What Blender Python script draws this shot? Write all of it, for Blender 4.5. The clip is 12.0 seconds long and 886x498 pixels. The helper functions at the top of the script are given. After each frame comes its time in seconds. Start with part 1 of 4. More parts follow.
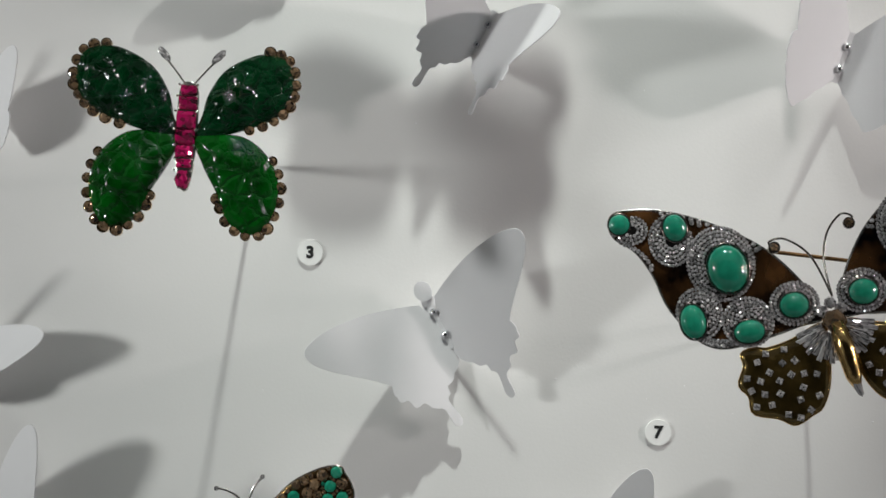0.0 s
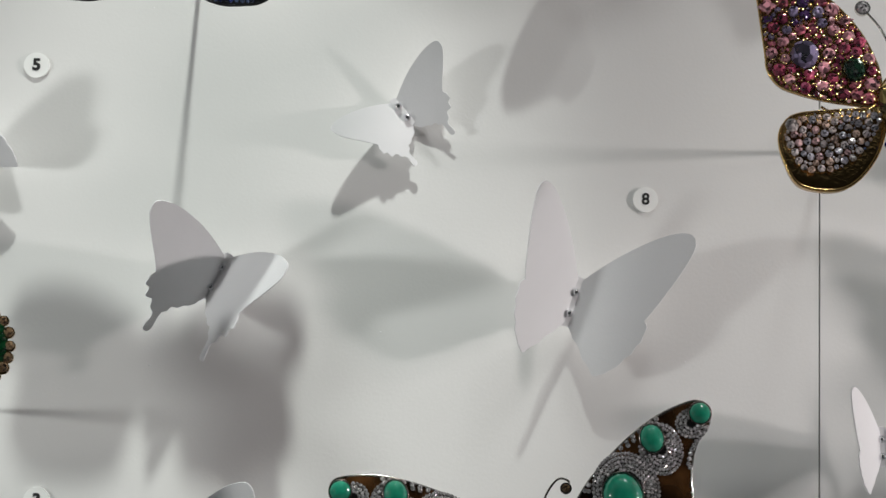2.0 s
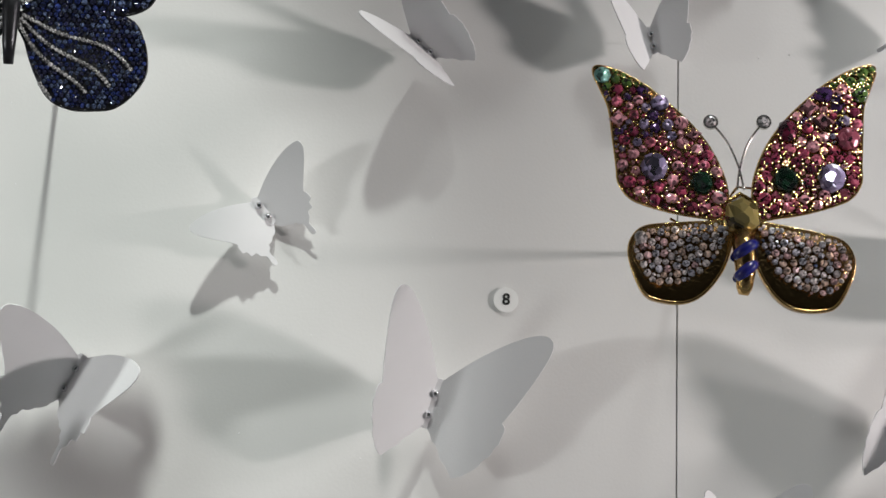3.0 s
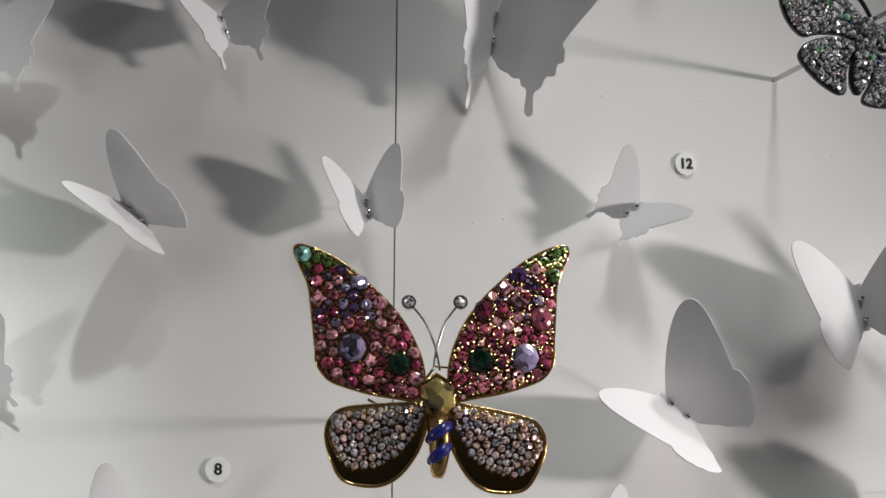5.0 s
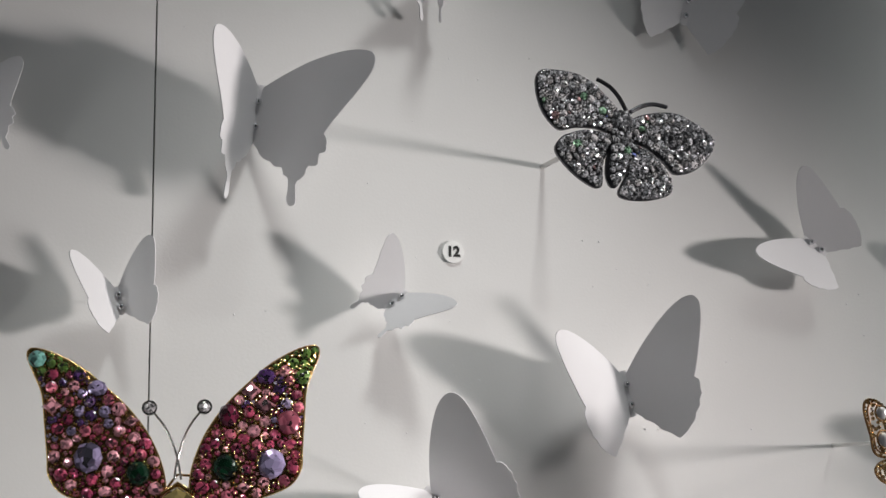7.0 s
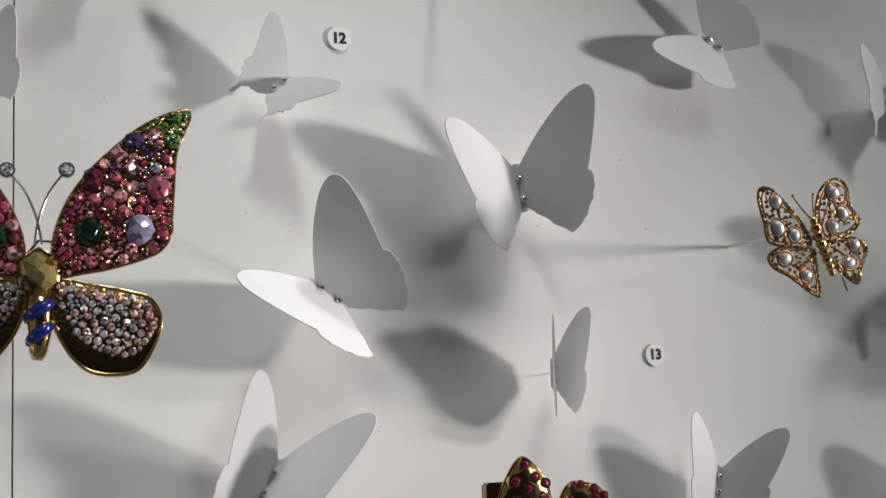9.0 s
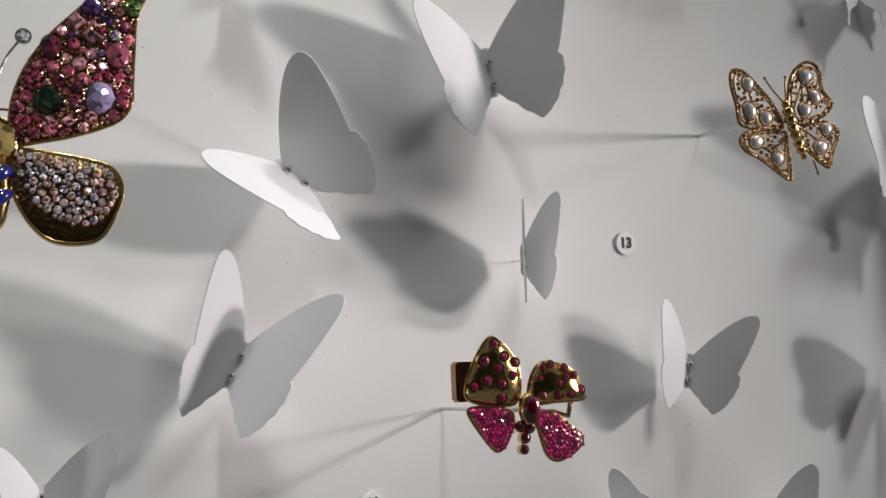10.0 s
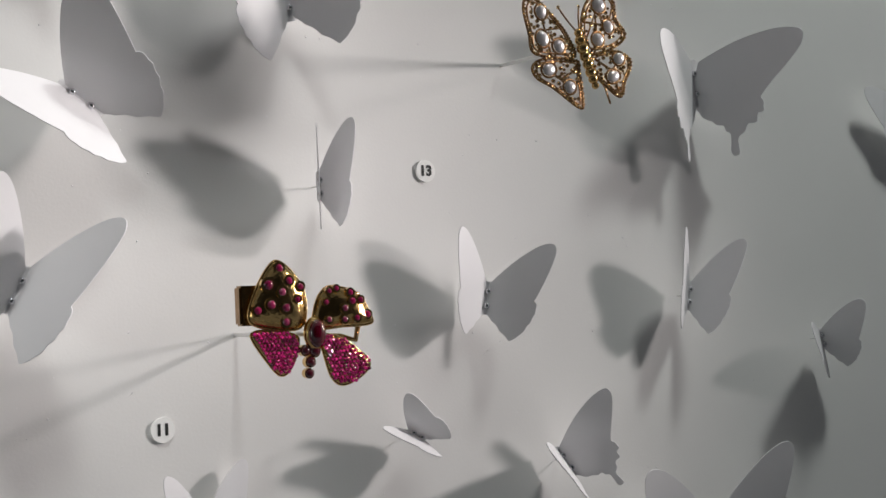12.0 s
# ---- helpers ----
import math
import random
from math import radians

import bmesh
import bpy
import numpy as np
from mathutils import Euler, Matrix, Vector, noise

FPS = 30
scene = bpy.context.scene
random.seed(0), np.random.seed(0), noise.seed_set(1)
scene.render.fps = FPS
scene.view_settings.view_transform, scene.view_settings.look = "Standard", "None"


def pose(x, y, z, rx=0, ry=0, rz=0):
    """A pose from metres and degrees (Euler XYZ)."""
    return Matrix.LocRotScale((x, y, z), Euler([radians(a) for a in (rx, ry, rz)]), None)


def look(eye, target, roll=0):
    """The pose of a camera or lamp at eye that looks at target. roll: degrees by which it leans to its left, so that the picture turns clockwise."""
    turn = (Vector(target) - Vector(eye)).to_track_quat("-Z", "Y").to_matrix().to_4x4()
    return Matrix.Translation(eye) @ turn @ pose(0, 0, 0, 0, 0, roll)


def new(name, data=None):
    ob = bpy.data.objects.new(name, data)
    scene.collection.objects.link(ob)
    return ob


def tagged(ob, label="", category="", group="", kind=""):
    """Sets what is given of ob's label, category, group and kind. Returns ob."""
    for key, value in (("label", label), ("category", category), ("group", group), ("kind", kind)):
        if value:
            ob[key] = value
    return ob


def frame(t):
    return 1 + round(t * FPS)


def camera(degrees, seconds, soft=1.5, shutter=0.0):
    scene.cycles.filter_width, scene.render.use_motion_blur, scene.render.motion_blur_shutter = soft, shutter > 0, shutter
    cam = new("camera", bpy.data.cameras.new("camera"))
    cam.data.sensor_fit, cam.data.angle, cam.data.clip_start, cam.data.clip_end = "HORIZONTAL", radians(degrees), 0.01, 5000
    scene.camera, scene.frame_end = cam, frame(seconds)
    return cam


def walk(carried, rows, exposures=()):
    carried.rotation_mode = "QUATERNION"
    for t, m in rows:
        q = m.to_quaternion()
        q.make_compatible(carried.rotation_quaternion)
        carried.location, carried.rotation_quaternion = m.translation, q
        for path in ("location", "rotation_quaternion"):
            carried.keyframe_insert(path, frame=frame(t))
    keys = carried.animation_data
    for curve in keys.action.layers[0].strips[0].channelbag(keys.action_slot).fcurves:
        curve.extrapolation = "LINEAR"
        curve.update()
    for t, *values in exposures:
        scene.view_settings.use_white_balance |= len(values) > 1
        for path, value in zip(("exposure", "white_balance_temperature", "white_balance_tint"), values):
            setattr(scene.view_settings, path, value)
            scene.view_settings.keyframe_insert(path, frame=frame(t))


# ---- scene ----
cam = camera(35.9, 12.0)
PATH = [
    (0, (0.043, -0.474, -0.001), (-0.121, 1.519, 0.017), 2.0),
    (0.5, (0.049, -0.476, 0.006), (-0.057, 1.52, 0.066), 1.9),
    (1, (0.06, -0.477, 0.022), (0.015, 1.519, 0.126), 1.7),
    (1.5, (0.064, -0.476, 0.035), (0.083, 1.519, 0.18), 1.6),
    (2, (0.073, -0.472, 0.046), (0.154, 1.518, 0.229), 1.5),
    (2.5, (0.084, -0.472, 0.058), (0.226, 1.512, 0.271), 1.7),
    (2.7, (0.086, -0.473, 0.061), (0.254, 1.506, 0.292), 1.6),
    (4.3, (0.116, -0.482, 0.085), (0.506, 1.454, 0.4), 1.0),
    (4.5, (0.12, -0.483, 0.087), (0.535, 1.444, 0.423), 0.7),
    (5, (0.123, -0.486, 0.098), (0.594, 1.423, 0.462), 0.2),
    (5.5, (0.128, -0.489, 0.106), (0.66, 1.398, 0.502), -0.3),
    (6, (0.139, -0.488, 0.112), (0.728, 1.377, 0.529), -0.7),
    (6.5, (0.144, -0.488, 0.115), (0.794, 1.353, 0.551), -1.2),
    (6.7, (0.147, -0.49, 0.116), (0.815, 1.345, 0.551), -1.3),
    (8.3, (0.164, -0.473, 0.099), (0.955, 1.33, 0.45), -2.1),
    (8.5, (0.166, -0.472, 0.092), (0.963, 1.332, 0.424), -2.1),
    (9, (0.168, -0.467, 0.081), (0.99, 1.336, 0.35), -2.2),
    (9.5, (0.169, -0.464, 0.073), (1.003, 1.341, 0.291), -2.4),
    (10, (0.172, -0.46, 0.063), (1.031, 1.337, 0.237), -2.5),
    (10.5, (0.178, -0.464, 0.063), (1.086, 1.312, 0.213), -2.4),
    (11, (0.185, -0.47, 0.069), (1.153, 1.274, 0.213), -2.5),
    (11.5, (0.193, -0.472, 0.072), (1.209, 1.246, 0.2), -2.5),
    (12, (0.195, -0.471, 0.056), (1.228, 1.24, 0.137), -2.6),
]
EXPOSURES = [(0, 0.0), (1.5, -0.06), (2.7, -0.05), (4.3, -0.08), (5, 0.0), (6, 0.15), (6.7, 0.15), (8.3, 0.07), (9, 0.03), (11, 0.04), (12, 0.10)]
walk(cam, [(t, look(eye, target, roll)) for t, eye, target, roll in PATH], EXPOSURES)

# ---- world, lamps ----
world = bpy.data.worlds.new("world")
scene.world = world
world.use_nodes = True
world.node_tree.nodes["Background"].inputs[0].default_value = (0.9, 0.95, 1.0, 1)
world.node_tree.nodes["Background"].inputs[1].default_value = 0.125


def spot(name, eye, target, watts, colour, radius, degrees=150):
    data = bpy.data.lights.new(name, "SPOT")
    data.energy, data.color, data.shadow_soft_size = watts, colour, radius
    data.spot_size, data.spot_blend = radians(degrees), 1.0
    ob = new(name, data)
    ob.matrix_world = look(eye, target)
    return ob


spot("case_spot", (0.04, -0.42, 0.92), (0.015, 0, 0.03), 34.0, (0.945, 1.0, 0.95), 0.018, 19.5)
spot("case_spot", (0.41, -0.42, 0.92), (0.30, 0, 0.09), 15.0, (0.98, 1.0, 0.985), 0.065, 25)
# Assumed lamp, continuing the spacing of the other two; added to brighten the right.
spot("case_spot", (0.82, -0.42, 0.92), (0.70, 0, 0.17), 16.5, (0.955, 1.0, 0.965), 0.065, 32)
spot("case_spot", (-0.65, -0.43, 0.056), (-0.08, 0, 0.02), 10.5, (0.97, 1.0, 0.975), 0.042, 43)
spot("case_spot", (1.19, -0.43, 0.174), (0.16, 0, 0.19), 31.5, (1.0, 0.935, 0.92), 0.042, 27)
spot("case_spot", (1.19, -0.43, 0.35), (0.26, 0, -0.09), 23.0, (1.0, 0.925, 0.915), 0.040, 26)
scene.view_settings.exposure = 0.0


# ---- materials ----
def material(name, colour, rough=0.5, metal=0.0, vary=0.06, scale=40.0, bump=0.0, bump_scale=300.0, coat=0.0, per_object=0.0, ior=1.5):
    m = bpy.data.materials.new(name)
    m.use_nodes = True
    t = m.node_tree
    b = t.nodes["Principled BSDF"]
    b.inputs["Roughness"].default_value, b.inputs["Metallic"].default_value = rough, metal
    b.inputs["Coat Weight"].default_value, b.inputs["IOR"].default_value = coat, ior
    b.inputs["Coat Roughness"].default_value = 0.03
    co = t.nodes.new("ShaderNodeTexCoord")
    n1 = t.nodes.new("ShaderNodeTexNoise")
    n1.inputs["Scale"].default_value, n1.inputs["Detail"].default_value = scale, 5
    t.links.new(co.outputs["Object"], n1.inputs["Vector"])
    ramp = t.nodes.new("ShaderNodeMapRange")
    ramp.inputs["From Min"].default_value, ramp.inputs["From Max"].default_value = 0.3, 0.7
    ramp.inputs["To Min"].default_value, ramp.inputs["To Max"].default_value = 1 - vary, 1 + vary
    t.links.new(n1.outputs["Fac"], ramp.inputs["Value"])
    hsv = t.nodes.new("ShaderNodeHueSaturation")
    hsv.inputs["Color"].default_value = (*colour, 1)
    if per_object:
        info = t.nodes.new("ShaderNodeObjectInfo")
        spread = t.nodes.new("ShaderNodeMapRange")
        spread.inputs["To Min"].default_value, spread.inputs["To Max"].default_value = 1 - per_object, 1 + per_object
        t.links.new(info.outputs["Random"], spread.inputs["Value"])
        mul = t.nodes.new("ShaderNodeMath")
        mul.operation = "MULTIPLY"
        t.links.new(ramp.outputs[0], mul.inputs[0])
        t.links.new(spread.outputs[0], mul.inputs[1])
        t.links.new(mul.outputs[0], hsv.inputs["Value"])
    else:
        t.links.new(ramp.outputs[0], hsv.inputs["Value"])
    t.links.new(hsv.outputs[0], b.inputs["Base Color"])
    if bump:
        n2 = t.nodes.new("ShaderNodeTexNoise")
        n2.inputs["Scale"].default_value, n2.inputs["Detail"].default_value = bump_scale, 3
        t.links.new(co.outputs["Object"], n2.inputs["Vector"])
        bp = t.nodes.new("ShaderNodeBump")
        bp.inputs["Strength"].default_value, bp.inputs["Distance"].default_value = bump, 0.001
        t.links.new(n2.outputs["Fac"], bp.inputs["Height"])
        t.links.new(bp.outputs[0], b.inputs["Normal"])
    return m


PANEL = material("painted_panel", (0.752, 0.745, 0.73), 0.55, vary=0.02, scale=18, bump=0.05, bump_scale=900)
PAPER = material("white_card", (0.87, 0.865, 0.875), 0.6, vary=0.015, scale=60, bump=0.06, bump_scale=1500)


def thin_card(m, share):
    """Card that lets part of the light behind it shine through."""
    t = m.node_tree
    b = t.nodes["Principled BSDF"]
    through_card, mix = t.nodes.new("ShaderNodeBsdfTranslucent"), t.nodes.new("ShaderNodeMixShader")
    mix.inputs[0].default_value = share
    through_card.inputs["Color"].default_value = (0.92, 0.91, 0.92, 1)
    t.links.new(b.outputs[0], mix.inputs[1])
    t.links.new(through_card.outputs[0], mix.inputs[2])
    t.links.new(mix.outputs[0], t.nodes["Material Output"].inputs["Surface"])


thin_card(PAPER, 0.22)
STEEL = material("steel", (0.72, 0.72, 0.74), 0.18, 1.0, vary=0.05, scale=200)
DARK = material("dark_room", (0.05, 0.05, 0.055), 0.8, vary=0.2, scale=2)
SEAM = material("dark_joint", (0.12, 0.12, 0.12), 0.8)
ROD = material("white_rod", (0.78, 0.77, 0.75), 0.4, vary=0.03)
INK = material("black_ink", (0.015, 0.015, 0.015), 0.6)
DISC = material("frosted_disc", (0.90, 0.90, 0.88), 0.3, vary=0.01)


# ---- builders ----
def part(name, bm, mat, parent=None, label="", smooth=False):
    me = bpy.data.meshes.new(name)
    bmesh.ops.recalc_face_normals(bm, faces=bm.faces)
    bm.to_mesh(me)
    bm.free()
    if mat:
        me.materials.append(mat)
    if smooth:
        for p in me.polygons:
            p.use_smooth = True
    ob = new(name, me)
    ob.parent = parent
    return tagged(ob, label)


def box(bm, lo, hi):
    lo, hi = Vector(lo), Vector(hi)
    bmesh.ops.create_cube(bm, size=1, matrix=Matrix.Translation((lo + hi) / 2) @ Matrix.Diagonal((*(hi - lo), 1)))


def rod(bm, a, b, r, sides=10, r2=None):
    a, b = Vector(a), Vector(b)
    turn = (b - a).to_track_quat("Z", "Y").to_matrix().to_4x4()
    bmesh.ops.create_cone(bm, cap_ends=True, segments=sides, radius1=r, radius2=r if r2 is None else r2, depth=(b - a).length,
                          matrix=Matrix.Translation((a + b) / 2) @ turn)


def ball(bm, c, r, u=12, v=8, squash=(1, 1, 1)):
    bmesh.ops.create_uvsphere(bm, u_segments=u, v_segments=v, radius=r, matrix=Matrix.Translation(c) @ Matrix.Diagonal((*squash, 1)))


def smooth_loop(pts, steps=5, closed=True):
    """A Catmull-Rom line through points of a plane; a third value of 1 marks a sharp corner."""
    out, n = [], len(pts)
    for i in range(n if closed else n - 1):
        p1, p2 = pts[i], pts[(i + 1) % n]
        p0, p3 = pts[i - 1] if closed or i else p1, pts[(i + 2) % n] if closed or i + 2 < n else p2
        if len(p1) > 2:
            p0 = p1
        if len(p2) > 2:
            p3 = p2
        for k in range(steps):
            t = k / steps
            out.append(tuple(0.5 * (2 * p1[j] + (p2[j] - p0[j]) * t + (2 * p0[j] - 5 * p1[j] + 4 * p2[j] - p3[j]) * t * t
                                    + (3 * p1[j] - p0[j] - 3 * p2[j] + p3[j]) * t ** 3) for j in (0, 1)))
    return out


def sheet(loop, place, thick):
    """A thin plate: the loop in the plane, place() turns (u, v, height) into a point."""
    bm = bmesh.new()
    rings = [[bm.verts.new(place(u, v, h)) for u, v in loop] for h in (-thick / 2, thick / 2)]
    for k in range(len(loop)):
        bm.faces.new((rings[0][k - 1], rings[0][k], rings[1][k], rings[1][k - 1]))
    caps = [bm.faces.new(rings[0]), bm.faces.new(rings[1])]
    bm.normal_update()
    bmesh.ops.triangulate(bm, faces=caps, ngon_method="EAR_CLIP")
    return bm


# ---- the showcase ----
def slab(name, lo, hi, mat, label, category):
    bm = bmesh.new()
    box(bm, lo, hi)
    return tagged(part(name, bm, mat), label, category, kind="structure")


slab("wall_back_1", (-0.78, 0.0, -0.42), (0.2242, 0.0025, 1.0), PANEL, "pale grey painted back panel of a showcase", "panel")
slab("wall_back_2", (0.2248, 0.0, -0.42), (1.30, 0.0025, 1.0), PANEL, "pale grey painted back panel of a showcase", "panel")
slab("wall_behind", (-0.78, 0.0035, -0.42), (1.30, 0.02, 1.0), SEAM, "dark board behind the panel joint", "panel")
slab("wall_side_1", (-0.80, -0.46, -0.42), (-0.782, 0.02, 1.0), PANEL, "pale painted side of the showcase", "panel")
slab("wall_side_2", (1.302, -0.46, -0.42), (1.32, 0.02, 1.0), PANEL, "pale painted side of the showcase", "panel")
slab("floor", (-0.80, -0.46, -0.44), (1.32, 0.02, -0.422), PANEL, "pale painted floor of the showcase", "floor")
slab("ceiling", (-0.80, -0.46, 1.002), (1.32, 0.02, 1.02), PANEL, "pale painted top of the showcase", "ceiling")
# Unseen wall, added to give the jewels a dark room to reflect.
slab("wall_unseen", (-2.5, -3.2, -1.2), (3.0, -3.1, 2.0), DARK, "unseen dark wall added for the jewels to reflect", "wall")

# ---- paper butterflies ----
WINGS = {
    "monarch": [(0, .18, 1), (.12, .36), (.29, .58), (.48, .78), (.64, .90), (.76, .92), (.81, .82), (.78, .60), (.72, .36), (.665, .17),
                (.63, .07, 1), (.67, .02), (.66, -.11), (.61, -.27), (.53, -.42), (.43, -.53), (.37, -.535), (.25, -.43), (.12, -.30), (0, -.18, 1)],
    "swallow": [(0, .22, 1), (.15, .38), (.35, .56), (.58, .71), (.74, .77), (.84, .76), (.86, .64), (.79, .44), (.70, .24), (.65, .12),
                (.62, .03, 1), (.66, -.02), (.67, -.09), (.63, -.13, 1), (.64, -.20), (.61, -.25), (.57, -.27, 1), (.56, -.34), (.53, -.38), (.51, -.45),
                (.54, -.54), (.55, -.60), (.51, -.63), (.47, -.59), (.455, -.50), (.43, -.42), (.38, -.40), (.35, -.35, 1), (.29, -.37), (.24, -.33, 1),
                (.17, -.34), (.10, -.28), (0, -.22, 1)],
}


def paper_butterfly(kind, place, turn, size, folds, sweeps, long, look_of="white card butterfly with raised wings and two steel beads"):
    """turn: roll in the panel's plane, nod, twist. folds: how far each wing is raised from the panel. sweeps: each wing's turn in its own plane."""
    thing = new("paper_butterfly")
    tagged(thing, look_of, "paper butterfly", "white paper butterflies")
    roll, nod, twist = [radians(a) for a in turn]
    thing.matrix_world = Matrix.Translation(place) @ Matrix.Rotation(roll, 4, "Y") @ Matrix.Rotation(nod, 4, "X") @ Matrix.Rotation(twist, 4, "Z")
    loop = [(u, v) if v > -0.04 or u < 0.12 or (kind == "swallow" and v < -0.4) else (u + 0.008 * math.sin(v * 46), v + 0.007 * math.sin(u * 46))
            for u, v in smooth_loop(WINGS[kind])]
    for name, side, fold, sweep in (("left_wing", -1, radians(folds[0]), radians(sweeps[0])), ("right_wing", 1, radians(folds[1]), radians(sweeps[1]))):
        def at(u, v, h):
            v *= long
            u, v = u * math.cos(sweep) + v * math.sin(sweep), v * math.cos(sweep) - u * math.sin(sweep)
            u, v = u * size, v * size
            return side * (u * math.cos(fold) - h * math.sin(fold)), -u * math.sin(fold) - h * math.cos(fold), v
        part(name, sheet(loop, at, 0.0004), PAPER, thing)
    strip = 0.055 * size
    bm = sheet([(strip, 0.19 * size), (strip * 0.5, 0.22 * size), (-strip * 0.5, 0.22 * size), (-strip, 0.19 * size), (-strip, -0.19 * size), (-strip * 0.5, -0.22 * size), (strip * 0.5, -0.22 * size), (strip, -0.19 * size)],
               lambda u, v, h: (u, -0.0005 - h, v), 0.0004)
    part("body", bm, PAPER, thing)
    if 0.0455 < size < 0.0465 and kind == "swallow":
        bm = sheet([(0.0031 * math.cos(a), 0.2 * size + 0.0030 + 0.0036 * math.sin(a)) for a in [2 * math.pi * k / 24 for k in range(24)]], lambda u, v, h: (u, -0.0016 - h, v), 0.0004)
        part("head", bm, PAPER, thing)
    for v in (0.09, -0.10):
        bm = bmesh.new()
        ball(bm, (0, -0.0012, v * size), 0.0013)
        part("bead", bm, STEEL, thing, "polished steel bead", True)
    bm = bmesh.new()
    m = thing.matrix_world.inverted()
    rod(bm, m @ Vector((place[0], 0.001, place[2])), (0, 0, 0), 0.0002, 8)
    part("pin", bm, ROD, thing, "thin white pin")
    return thing


paper_butterfly("swallow", (0.0159, -0.0070, 0.0772), (29.7, 14.7, -1.6), 0.0408, (53, 52), (12, 6), 0.84)
paper_butterfly("swallow", (0.0767, -0.0030, 0.1365), (-42.4, 7.0, 0.8), 0.0258, (21, 22), (15, 16), 0.88)
paper_butterfly("monarch", (0.1366, -0.0070, 0.0720), (16.3, 6.0, 5.2), 0.0402, (36, 23), (-0, 3), 0.95)
paper_butterfly("swallow", (0.0039, -0.0040, -0.0220), (-28.9, 6.0, 0.5), 0.0460, (30, 34), (25, 20), 0.93)
paper_butterfly("swallow", (0.1585, -0.0070, 0.2678), (-21.3, 4.5, 0.4), 0.0252, (51, 23), (14, 13), 0.90)
paper_butterfly("swallow", (0.2610, -0.0070, 0.2769), (2.7, 17.7, 0.9), 0.0489, (56, 45), (10, 11), 0.92)
paper_butterfly("monarch", (0.2125, -0.0070, 0.2035), (-12.7, -3.2, -1.9), 0.0234, (41, 38), (2, -1), 0.87)
paper_butterfly("swallow", (0.3151, -0.0070, 0.2080), (52.0, 9.7, -2.2), 0.0242, (28, 50), (13, 8), 0.92)
paper_butterfly("monarch", (0.4113, -0.0070, 0.1741), (-16.0, 9.0, -0.9), 0.0432, (24, 40), (2, 1), 0.86)
paper_butterfly("monarch", (0.3320, -0.0070, 0.1324), (-57.2, 8.4, 0.6), 0.0429, (46, 46), (-4, 9), 0.94)
paper_butterfly("monarch", (0.1302, -0.0070, 0.1967), (-53.0, 11.7, 1.8), 0.0292, (58, 56), (1, 1), 0.98)
paper_butterfly("monarch", (0.3085, -0.0070, 0.0672), (26.8, 10.2, -4.0), 0.0392, (42, 52), (5, -2), 0.98)
paper_butterfly("monarch", (0.4220, -0.0070, 0.1027), (-3.7, 7.1, -0.8), 0.0266, (64, 74), (4, -1), 1.02)
paper_butterfly("monarch", (0.4942, -0.0070, 0.0578), (9.5, 2.5, 0.3), 0.0309, (26, 36), (1, 3), 0.91)
paper_butterfly("swallow", (0.6107, -0.0070, 0.1503), (-18.0, 12.8, -2.6), 0.0491, (34, 57), (2, 19), 0.92)
paper_butterfly("monarch", (0.6009, -0.0070, 0.0551), (10.6, -0.5, -0.8), 0.0298, (42, 62), (1, 3), 0.98)
paper_butterfly("monarch", (0.5058, -0.0070, 0.2393), (-58.0, 2.0, -2.6), 0.0305, (18, 29), (2, -0), 0.98)
paper_butterfly("monarch", (-0.0707, -0.0070, 0.1160), (-58.1, 9.7, -9.6), 0.0303, (24, 39), (2, 8), 0.93)
paper_butterfly("monarch", (0.4590, -0.0070, 0.0059), (-59.5, -2.5, 2.3), 0.0206, (61, 57), (-5, 4), 0.95)
paper_butterfly("swallow", (0.5297, -0.0070, -0.0111), (-34.4, -5.6, 3.1), 0.0336, (56, 42), (7, 10), 0.89)
paper_butterfly("monarch", (0.6817, -0.0070, 0.0318), (-31.3, 13.1, -4.9), 0.0281, (43, 65), (5, 8), 0.96)
paper_butterfly("monarch", (-0.1605, -0.0070, 0.0493), (5.0, 18.0, 2.0), 0.0278, (42, 38), (2, 3), 0.98)
paper_butterfly("monarch", (-0.1625, -0.0070, -0.0350), (40.0, 6.0, 0.0), 0.0300, (42, 24), (2, 2), 0.95)
paper_butterfly("monarch", (-0.1500, -0.0070, -0.0930), (-6.0, 6.0, 0.0), 0.0360, (42, 34), (2, 0), 0.95)
paper_butterfly("monarch", (0.0587, -0.0057, -0.0961), (-6.4, 14.5, 1.9), 0.0326, (29, 12), (1, -10), 0.82)
paper_butterfly("monarch", (0.2430, -0.0081, 0.0254), (-4.9, 6.1, 2.7), 0.0315, (48, 24), (0, 4), 0.80)
paper_butterfly("swallow", (0.0753, -0.0110, 0.2531), (-3.7, 5.8, -3.5), 0.0286, (-23, 9), (-2, 6), 0.92)
paper_butterfly("monarch", (0.4509, -0.0052, 0.3425), (8.0, 13.6, -1.2), 0.0349, (8, 19), (-4, 2), 0.92)
paper_butterfly("swallow", (0.3324, -0.0070, 0.3452), (-7.6, 15.8, -4.6), 0.0287, (43, 84), (15, 23), 1.03)
paper_butterfly("swallow", (0.5971, -0.0070, 0.2241), (-3.6, 6.2, 2.2), 0.0288, (25, 5), (5, 4), 0.99)
paper_butterfly("monarch", (0.3717, -0.0070, -0.0208), (-2.5, 1.6, 3.1), 0.0249, (24, -4), (-2, -4), 0.97)
paper_butterfly("monarch", (0.6079, -0.0071, -0.0531), (-10.5, 13.0, -1.6), 0.0535, (1, 15), (-10, -4), 0.74)
paper_butterfly("monarch", (0.7516, -0.0085, 0.1394), (-21.6, 0.8, -2.5), 0.0330, (4, 26), (1, -15), 0.81)


